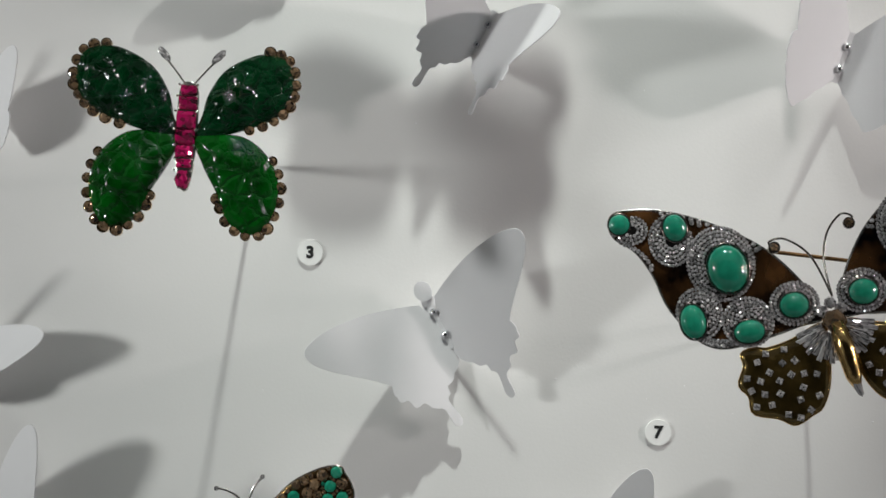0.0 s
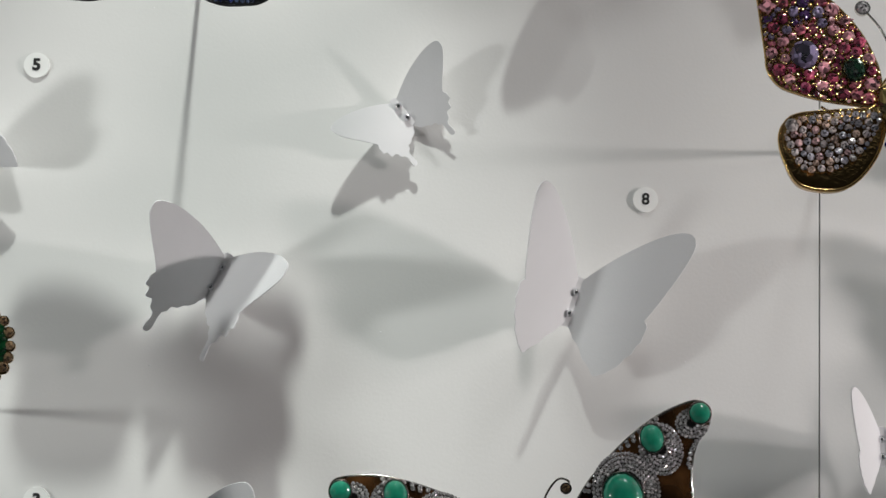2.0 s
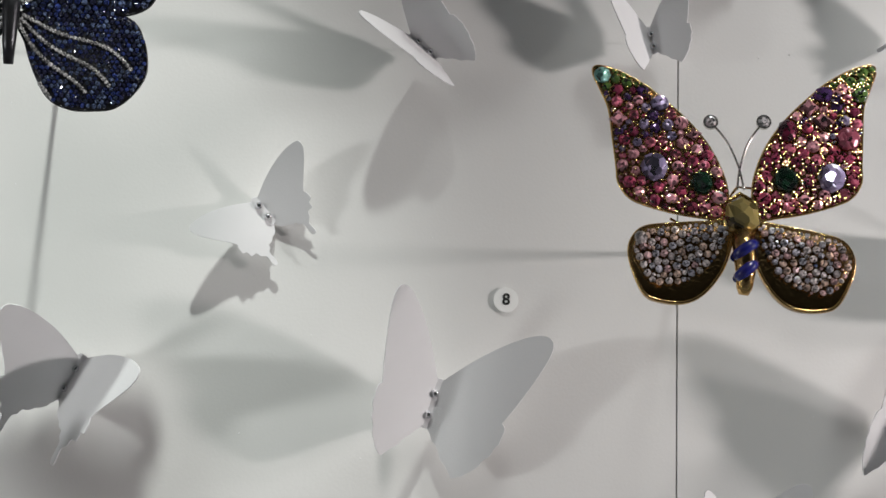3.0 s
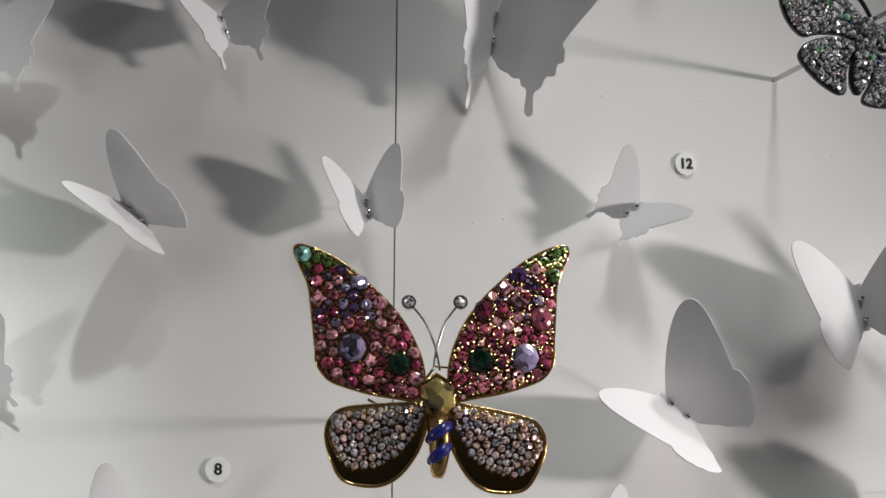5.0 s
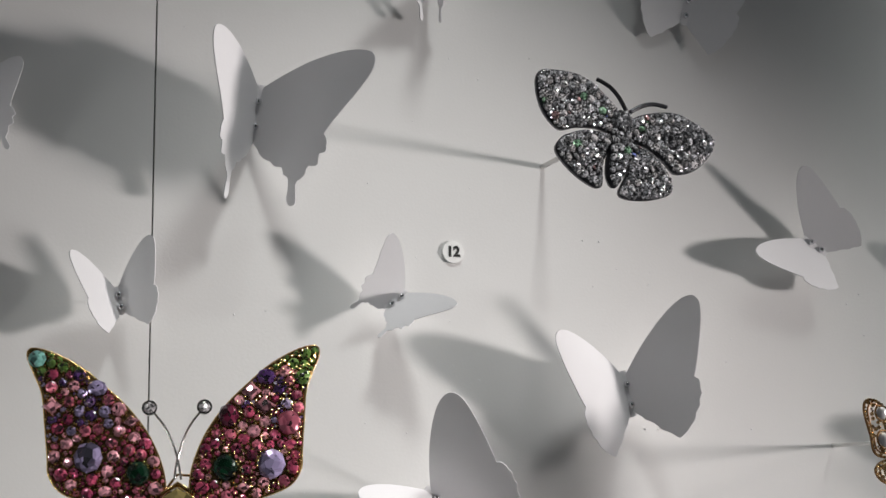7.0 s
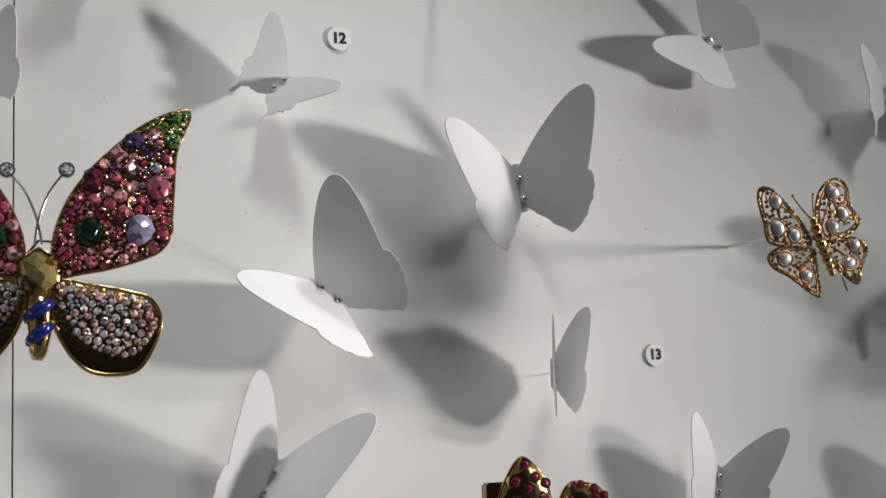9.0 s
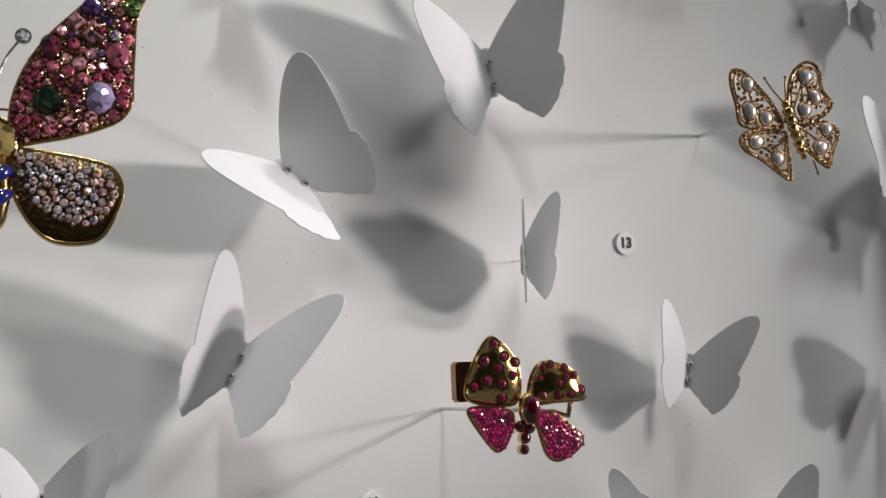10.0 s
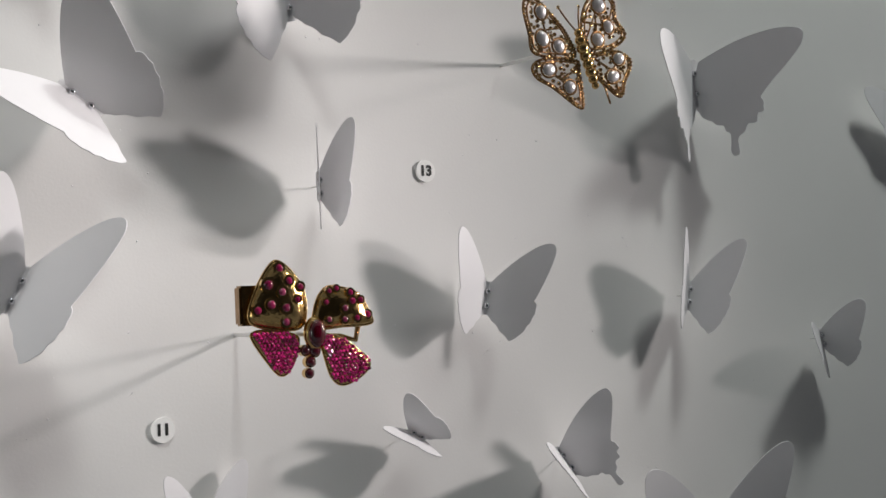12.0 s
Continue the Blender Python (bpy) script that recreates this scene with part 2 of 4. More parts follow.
# ---- number discs ----
def number_disc(x, z, text):
    thing = new("number_disc")
    tagged(thing, "round frosted disc with a black number %s on the panel" % text, "label", "numbered discs")
    thing.location = (x, 0, z)
    bm = bmesh.new()
    rod(bm, (0, 0.0, 0), (0, -0.0009, 0), 0.0044, 40)
    part("disc", bm, DISC, thing)
    curve = bpy.data.curves.new("numeral", "FONT")
    curve.body, curve.size, curve.align_x, curve.align_y, curve.extrude = text, 0.0056, "CENTER", "CENTER", 0.00005
    curve.offset = 0.00012 if text == "8" else 0.00026
    curve.materials.append(INK)
    ob = new("numeral", curve)
    ob.parent = thing
    ob.matrix_basis = pose(0, -0.0010, 0, 90, 0, 0)
    return thing


for x, z, text in ((-0.0425, 0.0004, "3"), (0.0801, -0.0570, "7"), (-0.0502, 0.1490, "5"), (0.1626, 0.1088, "8"), (0.3411, 0.2292, "12"), (0.4724, 0.1096, "13"), (0.3594, 0.0159, "11")):
    number_disc(x, z, text)


# ---- small white specks on the panel, denser to the right ----
pick = random.Random(5)
bm = bmesh.new()
for _ in range(240):
    x, z, r = pick.uniform(0.30, 0.66) if pick.random() < 0.75 else pick.uniform(-0.14, 0.30), pick.uniform(-0.06, 0.32), pick.uniform(0.00014, 0.00036)
    bmesh.ops.create_icosphere(bm, subdivisions=1, radius=r, matrix=Matrix.Translation((x, -r * 0.3, z)))
tagged(part("dust", bm, PAPER), "fine white specks on the panel", "dust", kind="stuff")

# ---- jewels: materials ----
GOLD = material("polished_gold", (0.66, 0.43, 0.17), 0.13, 1.0, vary=0.12, scale=300, bump=0.2, bump_scale=900)
OLD_GOLD = material("dark_gold", (0.28, 0.165, 0.065), 0.22, 1.0, vary=0.15, scale=250, bump=0.3, bump_scale=1200)
BRONZE = material("aged_gold_wire", (0.15, 0.082, 0.034), 0.3, 1.0, vary=0.3, scale=400, bump=0.3, bump_scale=1500)
WHITE_GOLD = material("white_gold", (0.62, 0.60, 0.56), 0.2, 1.0, vary=0.08, scale=300)
BLACK_METAL = material("blackened_silver", (0.06, 0.06, 0.065), 0.35, 0.9, vary=0.2, scale=300)
TORTOISE = material("tortoiseshell", (0.034, 0.015, 0.005), 0.06, 0.0, vary=1.8, scale=75, bump=0.08, bump_scale=90, coat=0.9)
AMBER = material("brown_gold_lacquer", (0.20, 0.13, 0.036), 0.16, 0.85, vary=0.6, scale=130, bump=0.5, bump_scale=110, coat=0.6)
DARK_SILVER = material("dark_silver_wire", (0.26, 0.24, 0.22), 0.22, 1.0, vary=0.1, scale=300)
JADE_DARK = material("carved_dark_jade", (0.0008, 0.022, 0.006), 0.05, vary=0.7, scale=160, bump=0.3, bump_scale=170, ior=1.42)
JADE_LIGHT = material("carved_bright_jade", (0.0012, 0.058, 0.004), 0.05, vary=0.6, scale=130, bump=0.3, bump_scale=160, ior=1.42)


def carve(m, scale, strength):
    """Fine winding grooves cut into polished stone."""
    t = m.node_tree
    b = t.nodes["Principled BSDF"]
    co = t.nodes.new("ShaderNodeTexCoord")
    warp = t.nodes.new("ShaderNodeTexNoise")
    warp.inputs["Scale"].default_value, warp.inputs["Detail"].default_value = scale * 0.8, 3
    t.links.new(co.outputs["Object"], warp.inputs["Vector"])
    push = t.nodes.new("ShaderNodeVectorMath")
    push.operation = "MULTIPLY_ADD"
    push.inputs[1].default_value = (0.006, 0.006, 0.006)
    t.links.new(warp.outputs["Color"], push.inputs[0])
    t.links.new(co.outputs["Object"], push.inputs[2])
    cells = t.nodes.new("ShaderNodeTexVoronoi")
    cells.feature = "DISTANCE_TO_EDGE"
    cells.inputs["Scale"].default_value = scale
    t.links.new(push.outputs[0], cells.inputs["Vector"])
    cut = t.nodes.new("ShaderNodeMapRange")
    cut.inputs["From Max"].default_value = 0.22
    t.links.new(cells.outputs["Distance"], cut.inputs["Value"])
    groove = t.nodes.new("ShaderNodeBump")
    groove.inputs["Strength"].default_value, groove.inputs["Distance"].default_value = strength, 0.0009
    t.links.new(cut.outputs[0], groove.inputs["Height"])
    for link in list(b.inputs["Normal"].links):
        t.links.new(link.from_socket, groove.inputs["Normal"])
    t.links.new(groove.outputs[0], b.inputs["Normal"])


carve(JADE_DARK, 210, 0.6)
carve(JADE_LIGHT, 200, 0.6)


def gem(name, colour, spread=0.35, metal=0.3, rough=0.05, cells=1.9, kick=0.95, dark=0.12, light=2.4):
    """A cut stone: inner facets are cells that each lean their own way; inner reflections and sparkle are painted as
    darker and brighter cell colours.
    """
    m = bpy.data.materials.new(name)
    m.use_nodes = True
    t = m.node_tree
    b = t.nodes["Principled BSDF"]
    b.inputs["Roughness"].default_value, b.inputs["Metallic"].default_value = rough, metal
    b.inputs["Coat Weight"].default_value, b.inputs["Coat Roughness"].default_value, b.inputs["IOR"].default_value = 0.6, 0.02, 1.7
    co, info = t.nodes.new("ShaderNodeTexCoord"), t.nodes.new("ShaderNodeObjectInfo")
    far = t.nodes.new("ShaderNodeMath")
    far.operation, far.inputs[1].default_value = "MULTIPLY", 60.0
    t.links.new(info.outputs["Random"], far.inputs[0])
    vor = t.nodes.new("ShaderNodeTexVoronoi")
    vor.voronoi_dimensions = "4D"
    vor.inputs["Scale"].default_value = cells
    t.links.new(co.outputs["Object"], vor.inputs["Vector"])
    t.links.new(far.outputs[0], vor.inputs["W"])
    apart = t.nodes.new("ShaderNodeSeparateColor")
    t.links.new(vor.outputs["Color"], apart.inputs[0])
    deep = t.nodes.new("ShaderNodeMapRange")
    deep.inputs["To Min"].default_value, deep.inputs["To Max"].default_value = dark, light
    t.links.new(apart.outputs[0], deep.inputs["Value"])
    own = t.nodes.new("ShaderNodeMapRange")
    own.inputs["To Min"].default_value, own.inputs["To Max"].default_value = 1 - spread, 1 + spread
    t.links.new(info.outputs["Random"], own.inputs["Value"])
    mul = t.nodes.new("ShaderNodeMath")
    mul.operation = "MULTIPLY"
    t.links.new(deep.outputs[0], mul.inputs[0])
    t.links.new(own.outputs[0], mul.inputs[1])
    hsv = t.nodes.new("ShaderNodeHueSaturation")
    hsv.inputs["Color"].default_value = (*colour, 1)
    t.links.new(mul.outputs[0], hsv.inputs["Value"])
    t.links.new(hsv.outputs[0], b.inputs["Base Color"])
    geo = t.nodes.new("ShaderNodeNewGeometry")
    off, grow, add, unit = [t.nodes.new("ShaderNodeVectorMath") for _ in range(4)]
    off.operation, grow.operation, add.operation, unit.operation = "SUBTRACT", "SCALE", "ADD", "NORMALIZE"
    off.inputs[1].default_value, grow.inputs["Scale"].default_value = (0.5, 0.5, 0.5), kick
    t.links.new(vor.outputs["Color"], off.inputs[0])
    t.links.new(off.outputs[0], grow.inputs[0])
    t.links.new(grow.outputs[0], add.inputs[0])
    t.links.new(geo.outputs["Normal"], add.inputs[1])
    t.links.new(add.outputs[0], unit.inputs[0])
    t.links.new(unit.outputs[0], b.inputs["Normal"])
    return m


RUBY_RED = gem("ruby", (0.34, 0.006, 0.075))
RUBY_PINK = gem("pink_ruby", (0.28, 0.006, 0.085), 0.6, 0.15, 0.05, 2.4, 1.2, 0.05, 2.8)
DEEP_RUBY = material("deep_ruby", (0.060, 0.001, 0.008), 0.10, vary=0.3, scale=1.0, coat=1.0)
BROWN_DIAMOND = gem("brown_diamond", (0.17, 0.11, 0.062), 0.4, 0.6, 0.05, 1.8, 1.1, 0.08, 2.8)
DIAMOND = gem("diamond", (0.40, 0.385, 0.385), 0.4, 0.5, 0.05, 2.6, 1.1, 0.12, 2.3)
GREY_DIAMOND = gem("grey_diamond", (0.30, 0.30, 0.31), 0.55, 0.55, 0.05, 2.6, 1.1, 0.08, 2.6)
EMERALD_GREEN = material("emerald", (0.013, 0.24, 0.145), 0.05, vary=0.25, scale=1.2, coat=1.0, per_object=0.12)
CABOCHON_RUBY = material("ruby_cabochon", (0.24, 0.005, 0.055), 0.05, vary=0.3, scale=1.0, coat=1.0, per_object=0.3)
PINKS = [gem("rose_tourmaline", (0.44, 0.11, 0.16)), gem("pale_tourmaline", (0.58, 0.26, 0.30)), gem("plum_tourmaline", (0.16, 0.02, 0.05)),
         gem("raspberry_tourmaline", (0.30, 0.045, 0.09))]
VIOLET = gem("amethyst", (0.06, 0.025, 0.10))
LAVENDER = gem("lavender_spinel", (0.23, 0.19, 0.31), 0.2)
GREEN_STONE = gem("green_tourmaline", (0.004, 0.022, 0.010), 0.1)
TURQUOISE = gem("blue_green_beryl", (0.13, 0.30, 0.26), 0.2)
LEAF_GREEN = gem("peridot", (0.08, 0.15, 0.03), 0.3)
CITRINE = gem("smoky_citrine", (0.22, 0.17, 0.06), 0.1)
PASTELS = [gem("pale_sapphire", (0.52, 0.45, 0.44)), gem("grey_sapphire", (0.30, 0.285, 0.32)), gem("peach_sapphire", (0.50, 0.35, 0.28)), gem("blush_sapphire", (0.46, 0.29, 0.29))]
# Coloured flashes of light among the grey diamonds, put into the stones' base colour.
FIRE = [gem("blue_fire_diamond", (0.16, 0.19, 0.42), 0.3, 0.5), gem("green_fire_diamond", (0.20, 0.34, 0.22), 0.3, 0.5), gem("rose_fire_diamond", (0.42, 0.26, 0.26), 0.3, 0.5)]
BLUES = [gem("blue_sapphire", (0.012, 0.020, 0.085), 0.6), gem("dark_sapphire", (0.010, 0.011, 0.032), 0.6), gem("steel_sapphire", (0.045, 0.06, 0.11), 0.6)]
CABOCHON_RUBY.node_tree.nodes["Principled BSDF"].inputs["Transmission Weight"].default_value = 0.25
LAPIS = material("blue_enamel", (0.012, 0.018, 0.20), 0.15, vary=0.2, scale=300, coat=0.8)
PEARL = material("white_pearl", (0.66, 0.64, 0.65), 0.17, 0.5, vary=0.12, scale=250, coat=1.0)


# ---- jewels: cut stones, one mesh a cut and colour ----
CUTS = {}


def cut_mesh(cut, mat):
    key = (cut, mat.name)
    if key in CUTS:
        return CUTS[key]
    bm = bmesh.new()
    if cut == "cabochon":
        bmesh.ops.create_uvsphere(bm, u_segments=16, v_segments=10, radius=1)
        for v in bm.verts:
            v.co.z = v.co.z * 0.62 if v.co.z > 0 else v.co.z * 0.25
    else:
        n = {"brilliant": 8, "square": 4, "hexagon": 6, "star": 8}[cut]
        rings = []
        for r, z in ((1.0, -0.25), (1.0, 0.0), (0.86, 0.28), (0.56, 0.42)):
            shift = 0.5 if 0.8 < r < 0.9 and cut == "brilliant" else 0.0
            ring = []
            for k in range(n):
                a = 2 * math.pi * (k + shift + (0.5 if n == 4 else 0)) / n
                q = r * (1.25 if n == 4 else 1) * (0.62 if cut == "star" and k % 2 else 1)
                ring.append(bm.verts.new((q * math.cos(a), q * math.sin(a), z)))
            rings.append(ring)
        for i, (lo, hi) in enumerate(zip(rings, rings[1:])):
            for k in range(n):
                a, b, c, d = lo[k - 1], lo[k], hi[k], hi[k - 1]
                if cut == "brilliant" and i:
                    bm.faces.new((a, b, d))
                    bm.faces.new((b, c, d))
                else:
                    bm.faces.new((a, b, c, d))
        bm.faces.new(rings[-1])
        bm.faces.new(rings[0][::-1])
    bmesh.ops.recalc_face_normals(bm, faces=bm.faces)
    me = bpy.data.meshes.new("stone")
    bm.to_mesh(me)
    bm.free()
    me.materials.append(mat)
    for p in me.polygons:
        p.use_smooth = cut == "cabochon"
    CUTS[key] = me
    return me


rng = random.Random(7)


def stone(parent, x, z, rx, rz, mat, cut="brilliant", lift=0.0, turn=0.0, tilt=9.0, name="stone", high=1.0):
    """A stone on a jewel's front; millimetres in the jewel's own plane."""
    ob = new(name, cut_mesh(cut, mat))
    ob.parent = parent
    tip = [rng.gauss(0, tilt) for _ in (0, 1)]
    ob.matrix_basis = (pose(x / 1000, -lift / 1000, z / 1000, 90, 0, 0) @ pose(0, 0, 0, tip[0], tip[1], turn)
                       @ Matrix.Diagonal((rx / 1000, rz / 1000, high * min(rx, rz) / 1000, 1)))
    return ob


def inside(x, z, loop):
    hit = False
    for (x1, z1), (x2, z2) in zip(loop, loop[1:] + loop[:1]):
        if (z1 > z) != (z2 > z) and x < (x2 - x1) * (z - z1) / (z2 - z1) + x1:
            hit = not hit
    return hit


def packed(loop, radii, taken=(), tries=1400, gap=0.92, seed=1):
    """Circles that fill a loop, the large ones first, clear of those taken."""
    pick = np.random.RandomState(seed + 100)
    edge = np.array(loop)
    nxt = np.roll(edge, -1, 0)
    ring = np.concatenate([edge + (nxt - edge) * t for t in (0, 0.25, 0.5, 0.75)])
    done = np.array([tuple(t)[:3] for t in taken]).reshape(-1, 3)
    out = []
    for r in radii:
        pts = pick.uniform(edge.min(0), edge.max(0), (tries, 2))
        cross = (edge[:, 1] > pts[:, None, 1]) != (nxt[:, 1] > pts[:, None, 1])
        span = np.where(nxt[:, 1] == edge[:, 1], 1e-9, nxt[:, 1] - edge[:, 1])
        at = (nxt[:, 0] - edge[:, 0]) * (pts[:, None, 1] - edge[:, 1]) / span + edge[:, 0]
        pts = pts[(cross & (pts[:, None, 0] < at)).sum(1) % 2 == 1]
        pts = pts[((ring[None] - pts[:, None]) ** 2).sum(2).min(1) > (r * 0.9) ** 2]
        for x, z in pts:
            if len(done) and ((done[:, 0] - x) ** 2 + (done[:, 1] - z) ** 2 < (gap * (r + done[:, 2])) ** 2).any():
                continue
            done = np.vstack([done, (x, z, r)])
            out.append((float(x), float(z), r))
    return out


def paved(loop, r, seed=1):
    """Rows of equal small stones that fill a loop."""
    pick = random.Random(seed)
    xs, zs = [p[0] for p in loop], [p[1] for p in loop]
    out, row, z = [], 0, min(zs)
    while z < max(zs):
        x = min(xs) + (row % 2) * r
        while x < max(xs):
            a, b = x + pick.gauss(0, 0.08 * r), z + pick.gauss(0, 0.08 * r)
            if inside(a, b, loop) and min((a - p[0]) ** 2 + (b - p[1]) ** 2 for p in loop) > (0.6 * r) ** 2:
                out.append((a, b, r * pick.uniform(0.88, 1.04)))
            x += 2 * r
        z += 1.74 * r
        row += 1
    return out


def tube(bm, pts, r, sides=6, closed=False):
    pts = [Vector(p) for p in pts]
    rings = []
    for k, p in enumerate(pts):
        a = pts[k - 1] if closed or k else p
        b = pts[(k + 1) % len(pts)] if closed or k + 1 < len(pts) else p
        way = (b - a).normalized()
        side = way.cross(Vector((0, 1, 0)))
        side = side.normalized() if side.length > 1e-6 else Vector((1, 0, 0))
        up = side.cross(way)
        rr = r(k / max(1, len(pts) - 1)) if callable(r) else r
        rings.append([bm.verts.new(p + rr * (math.cos(2 * math.pi * j / sides) * side + math.sin(2 * math.pi * j / sides) * up)) for j in range(sides)])
    for k in range(len(rings) if closed else len(rings) - 1):
        a, b = rings[k], rings[(k + 1) % len(rings)]
        for j in range(sides):
            bm.faces.new((a[j - 1], a[j], b[j], b[j - 1]))
    if not closed:
        bm.faces.new(rings[0])
        bm.faces.new(rings[-1][::-1])


def mm(pts, lift=0.0):
    return [(x / 1000, -lift / 1000, z / 1000) for x, z, *_ in pts]


def mirrored(pts, side):
    return [(side * p[0], *p[1:]) for p in pts]


def wing_plate(parent, loop, mat, name, thick=1.6, dome=0.0, rim=None, rim_r=0.35, label="", steps=6):
    """A domed plate with a loop for its outline: rings that shrink towards the middle, each a little higher."""
    bm = bmesh.new()
    cx, cz = sum(p[0] for p in loop) / len(loop), sum(p[1] for p in loop) / len(loop)
    rings = []
    for f, h in [(1.0, -thick)] + [(math.cos(a), math.sin(a) * dome) for a in [k / steps * math.pi / 2 * 0.96 for k in range(steps)]]:
        rings.append([bm.verts.new(((cx + (x - cx) * f) / 1000, -h / 1000, (cz + (z - cz) * f) / 1000)) for x, z in loop])
    for a, b in zip(rings, rings[1:]):
        for k in range(len(loop)):
            bm.faces.new((a[k - 1], a[k], b[k], b[k - 1]))
    bm.faces.new(rings[-1])
    bm.faces.new(rings[0][::-1])
    ob = part(name, bm, mat, parent, label, smooth=dome > 0)
    if rim:
        bm = bmesh.new()
        tube(bm, mm(loop), rim_r / 1000, 6, True)
        part("rim", bm, rim, ob, smooth=True)
    return ob


def jewel(name, label, place, turn, pin, thick=0.0008):
    """An Empty at the jewel's middle, held off the panel by a straight rod. turn: roll, nod, twist."""
    thing = new(name)
    tagged(thing, label, "brooch", "jewelled butterfly brooches")
    thing.matrix_world = Matrix.Translation(place) @ Matrix.Rotation(radians(turn[0]), 4, "Y") @ Matrix.Rotation(radians(turn[1]), 4, "X") @ Matrix.Rotation(radians(turn[2]), 4, "Z")
    m = thing.matrix_world.inverted()
    bm = bmesh.new()
    rod(bm, m @ Vector((pin[0], 0.001, pin[1])), m @ Vector((place[0] * 0.4 + pin[0] * 0.6, place[1] + 0.0022, place[2] * 0.4 + pin[1] * 0.6)), thick, 12)
    part("mount_rod", bm, ROD, thing, "white enamelled mounting rod", True)
    return thing


def feeler(parent, pts, r, mat, end=0.0, end_mat=None, lift=1.0):
    bm = bmesh.new()
    line = smooth_loop([(p[0], p[1]) for p in pts], 6, False) + [pts[-1][:2]]
    tube(bm, mm(line, lift), r / 1000, 6)
    ob = part("antenna", bm, mat, parent, smooth=True)
    if end:
        bm = bmesh.new()
        rod(bm, (pts[-1][0] / 1000, -(lift - 0.6) / 1000, pts[-1][1] / 1000), (pts[-1][0] / 1000, -(lift + 0.6) / 1000, pts[-1][1] / 1000), end / 1000, 16)
        part("bezel", bm, mat, ob)
        stone(ob, pts[-1][0], pts[-1][1], end * 0.82, end * 0.82, end_mat or DIAMOND, lift=lift + 0.5)
    return ob


def round_stones(parent, items, mats, lift, tilt=9, cut="brilliant"):
    for x, z, r in items:
        stone(parent, x, z, r, r, rng.choice(mats), cut, lift, rng.uniform(0, 90), tilt)


# ---- jade butterfly ----
JADE_AT, JADE_TURN = (-0.0695, -0.0675, 0.0344), (0.6, -3.7, 7.7)
JADE_FORE = [(3.5, 0.5), (5, 7), (6.5, 13.5), (10.5, 20.5), (17, 25), (23, 26.5), (28.5, 24.5), (30.5, 17.5), (29, 11.5), (25, 7),
    (18.5, 4), (11, 1.5)]
JADE_HIND = [(3, -1), (6, -8.5), (10, -15), (13, -21.5), (18.5, -25), (23.5, -23.5), (26.5, -17.5), (26.5, -10.5), (23, -4.5), (17, -0.5), (10, 0)]
JADE_BODY = [(-0.2, 13.9, 2.6, 1.6), (-0.3, 9.9, 2.9, 2.1), (-0.5, 4.6, 3.1, 2.8), (-0.6, -0.6, 3.1, 2.4), (-0.5, -4.9, 2.8, 1.9),
    (-0.5, -8.5, 2.4, 1.4), (-0.5, -13.5, 2.4, 2.9)]
JADE_ANT = [(1.4, 15.7, 0.2), (6.2, 21.6, 0.2), (10.2, 25.3, 0.2)]
jade = jewel("jade_butterfly_brooch", "butterfly brooch of carved green jade with a ruby body", JADE_AT, JADE_TURN, (-0.062, 0.030))
for side in (-1, 1):
    for loop, mat, name, span in ((JADE_FORE, JADE_DARK, "forewing", (0.42, 0.86)), (JADE_HIND, JADE_LIGHT, "hindwing", (0.20, 0.72))):
        wide, tall = (1.10 if side < 0 else 1.0, 0.96) if name == "forewing" else (1.03, 1.12)
        line = smooth_loop([(x * wide, z * tall) for x, z in mirrored(loop, side)], 6)
        n, last = len(line), None
        cx, cz = sum(p[0] for p in line) / n, sum(p[1] for p in line) / n
        line = [(cx + (x - cx) * 1.075, cz + (z - cz) * 1.075) for x, z in line]
        wing = wing_plate(jade, line, mat, name, 1.5, 2.6)
        for k in range(int(n * span[0]), int(n * span[1])):
            x, z = line[k % n]
            if last is None or math.hypot(x - last[0], z - last[1]) > 2.95:
                last = (x, z)
                d = math.hypot(x - cx, z - cz)
                r = rng.uniform(1.45, 1.95)
                x, z = x + (x - cx) / d * r * 0.3, z + (z - cz) / d * r * 0.3
                ob = stone(wing, x, z, r, r, BROWN_DIAMOND, lift=0.0, turn=rng.uniform(0, 45), tilt=14)
                bm = bmesh.new()
                rod(bm, (x / 1000, 0.0014, z / 1000), (x / 1000, -0.0002, z / 1000), r * 1.06 / 1000, 12)
                part("collet", bm, GOLD, wing)
body = wing_plate(jade, smooth_loop([(-2.6, 15.5), (2.2, 15.5), (3, 5), (2.6, -8), (1.2, -16), (-1.2, -16), (-3, -8), (-3.4, 5)], 4), WHITE_GOLD, "body", 1.5, 0.3)
for x, z, rx, rz in JADE_BODY:
    stone(body, x, z, rx * 1.08, rz * 1.1, RUBY_RED, "hexagon" if rz > 2.8 else "square", 0.7, tilt=3, high=0.9)
    for sx in (-1, 1):
        bm = bmesh.new()
        ball(bm, ((x + sx * rx * 1.05) / 1000, -0.0018, (z + rz * 0.9) / 1000), 0.00045, 8, 6)
        part("claw", bm, WHITE_GOLD, body, smooth=True)
for side in (-1, 1):
    ob = feeler(jade, mirrored(JADE_ANT, side), 0.3, WHITE_GOLD)
    stone(ob, side * 8.2, 24.4, 1.2, 3.0, DIAMOND, lift=1.3, turn=side * -42)

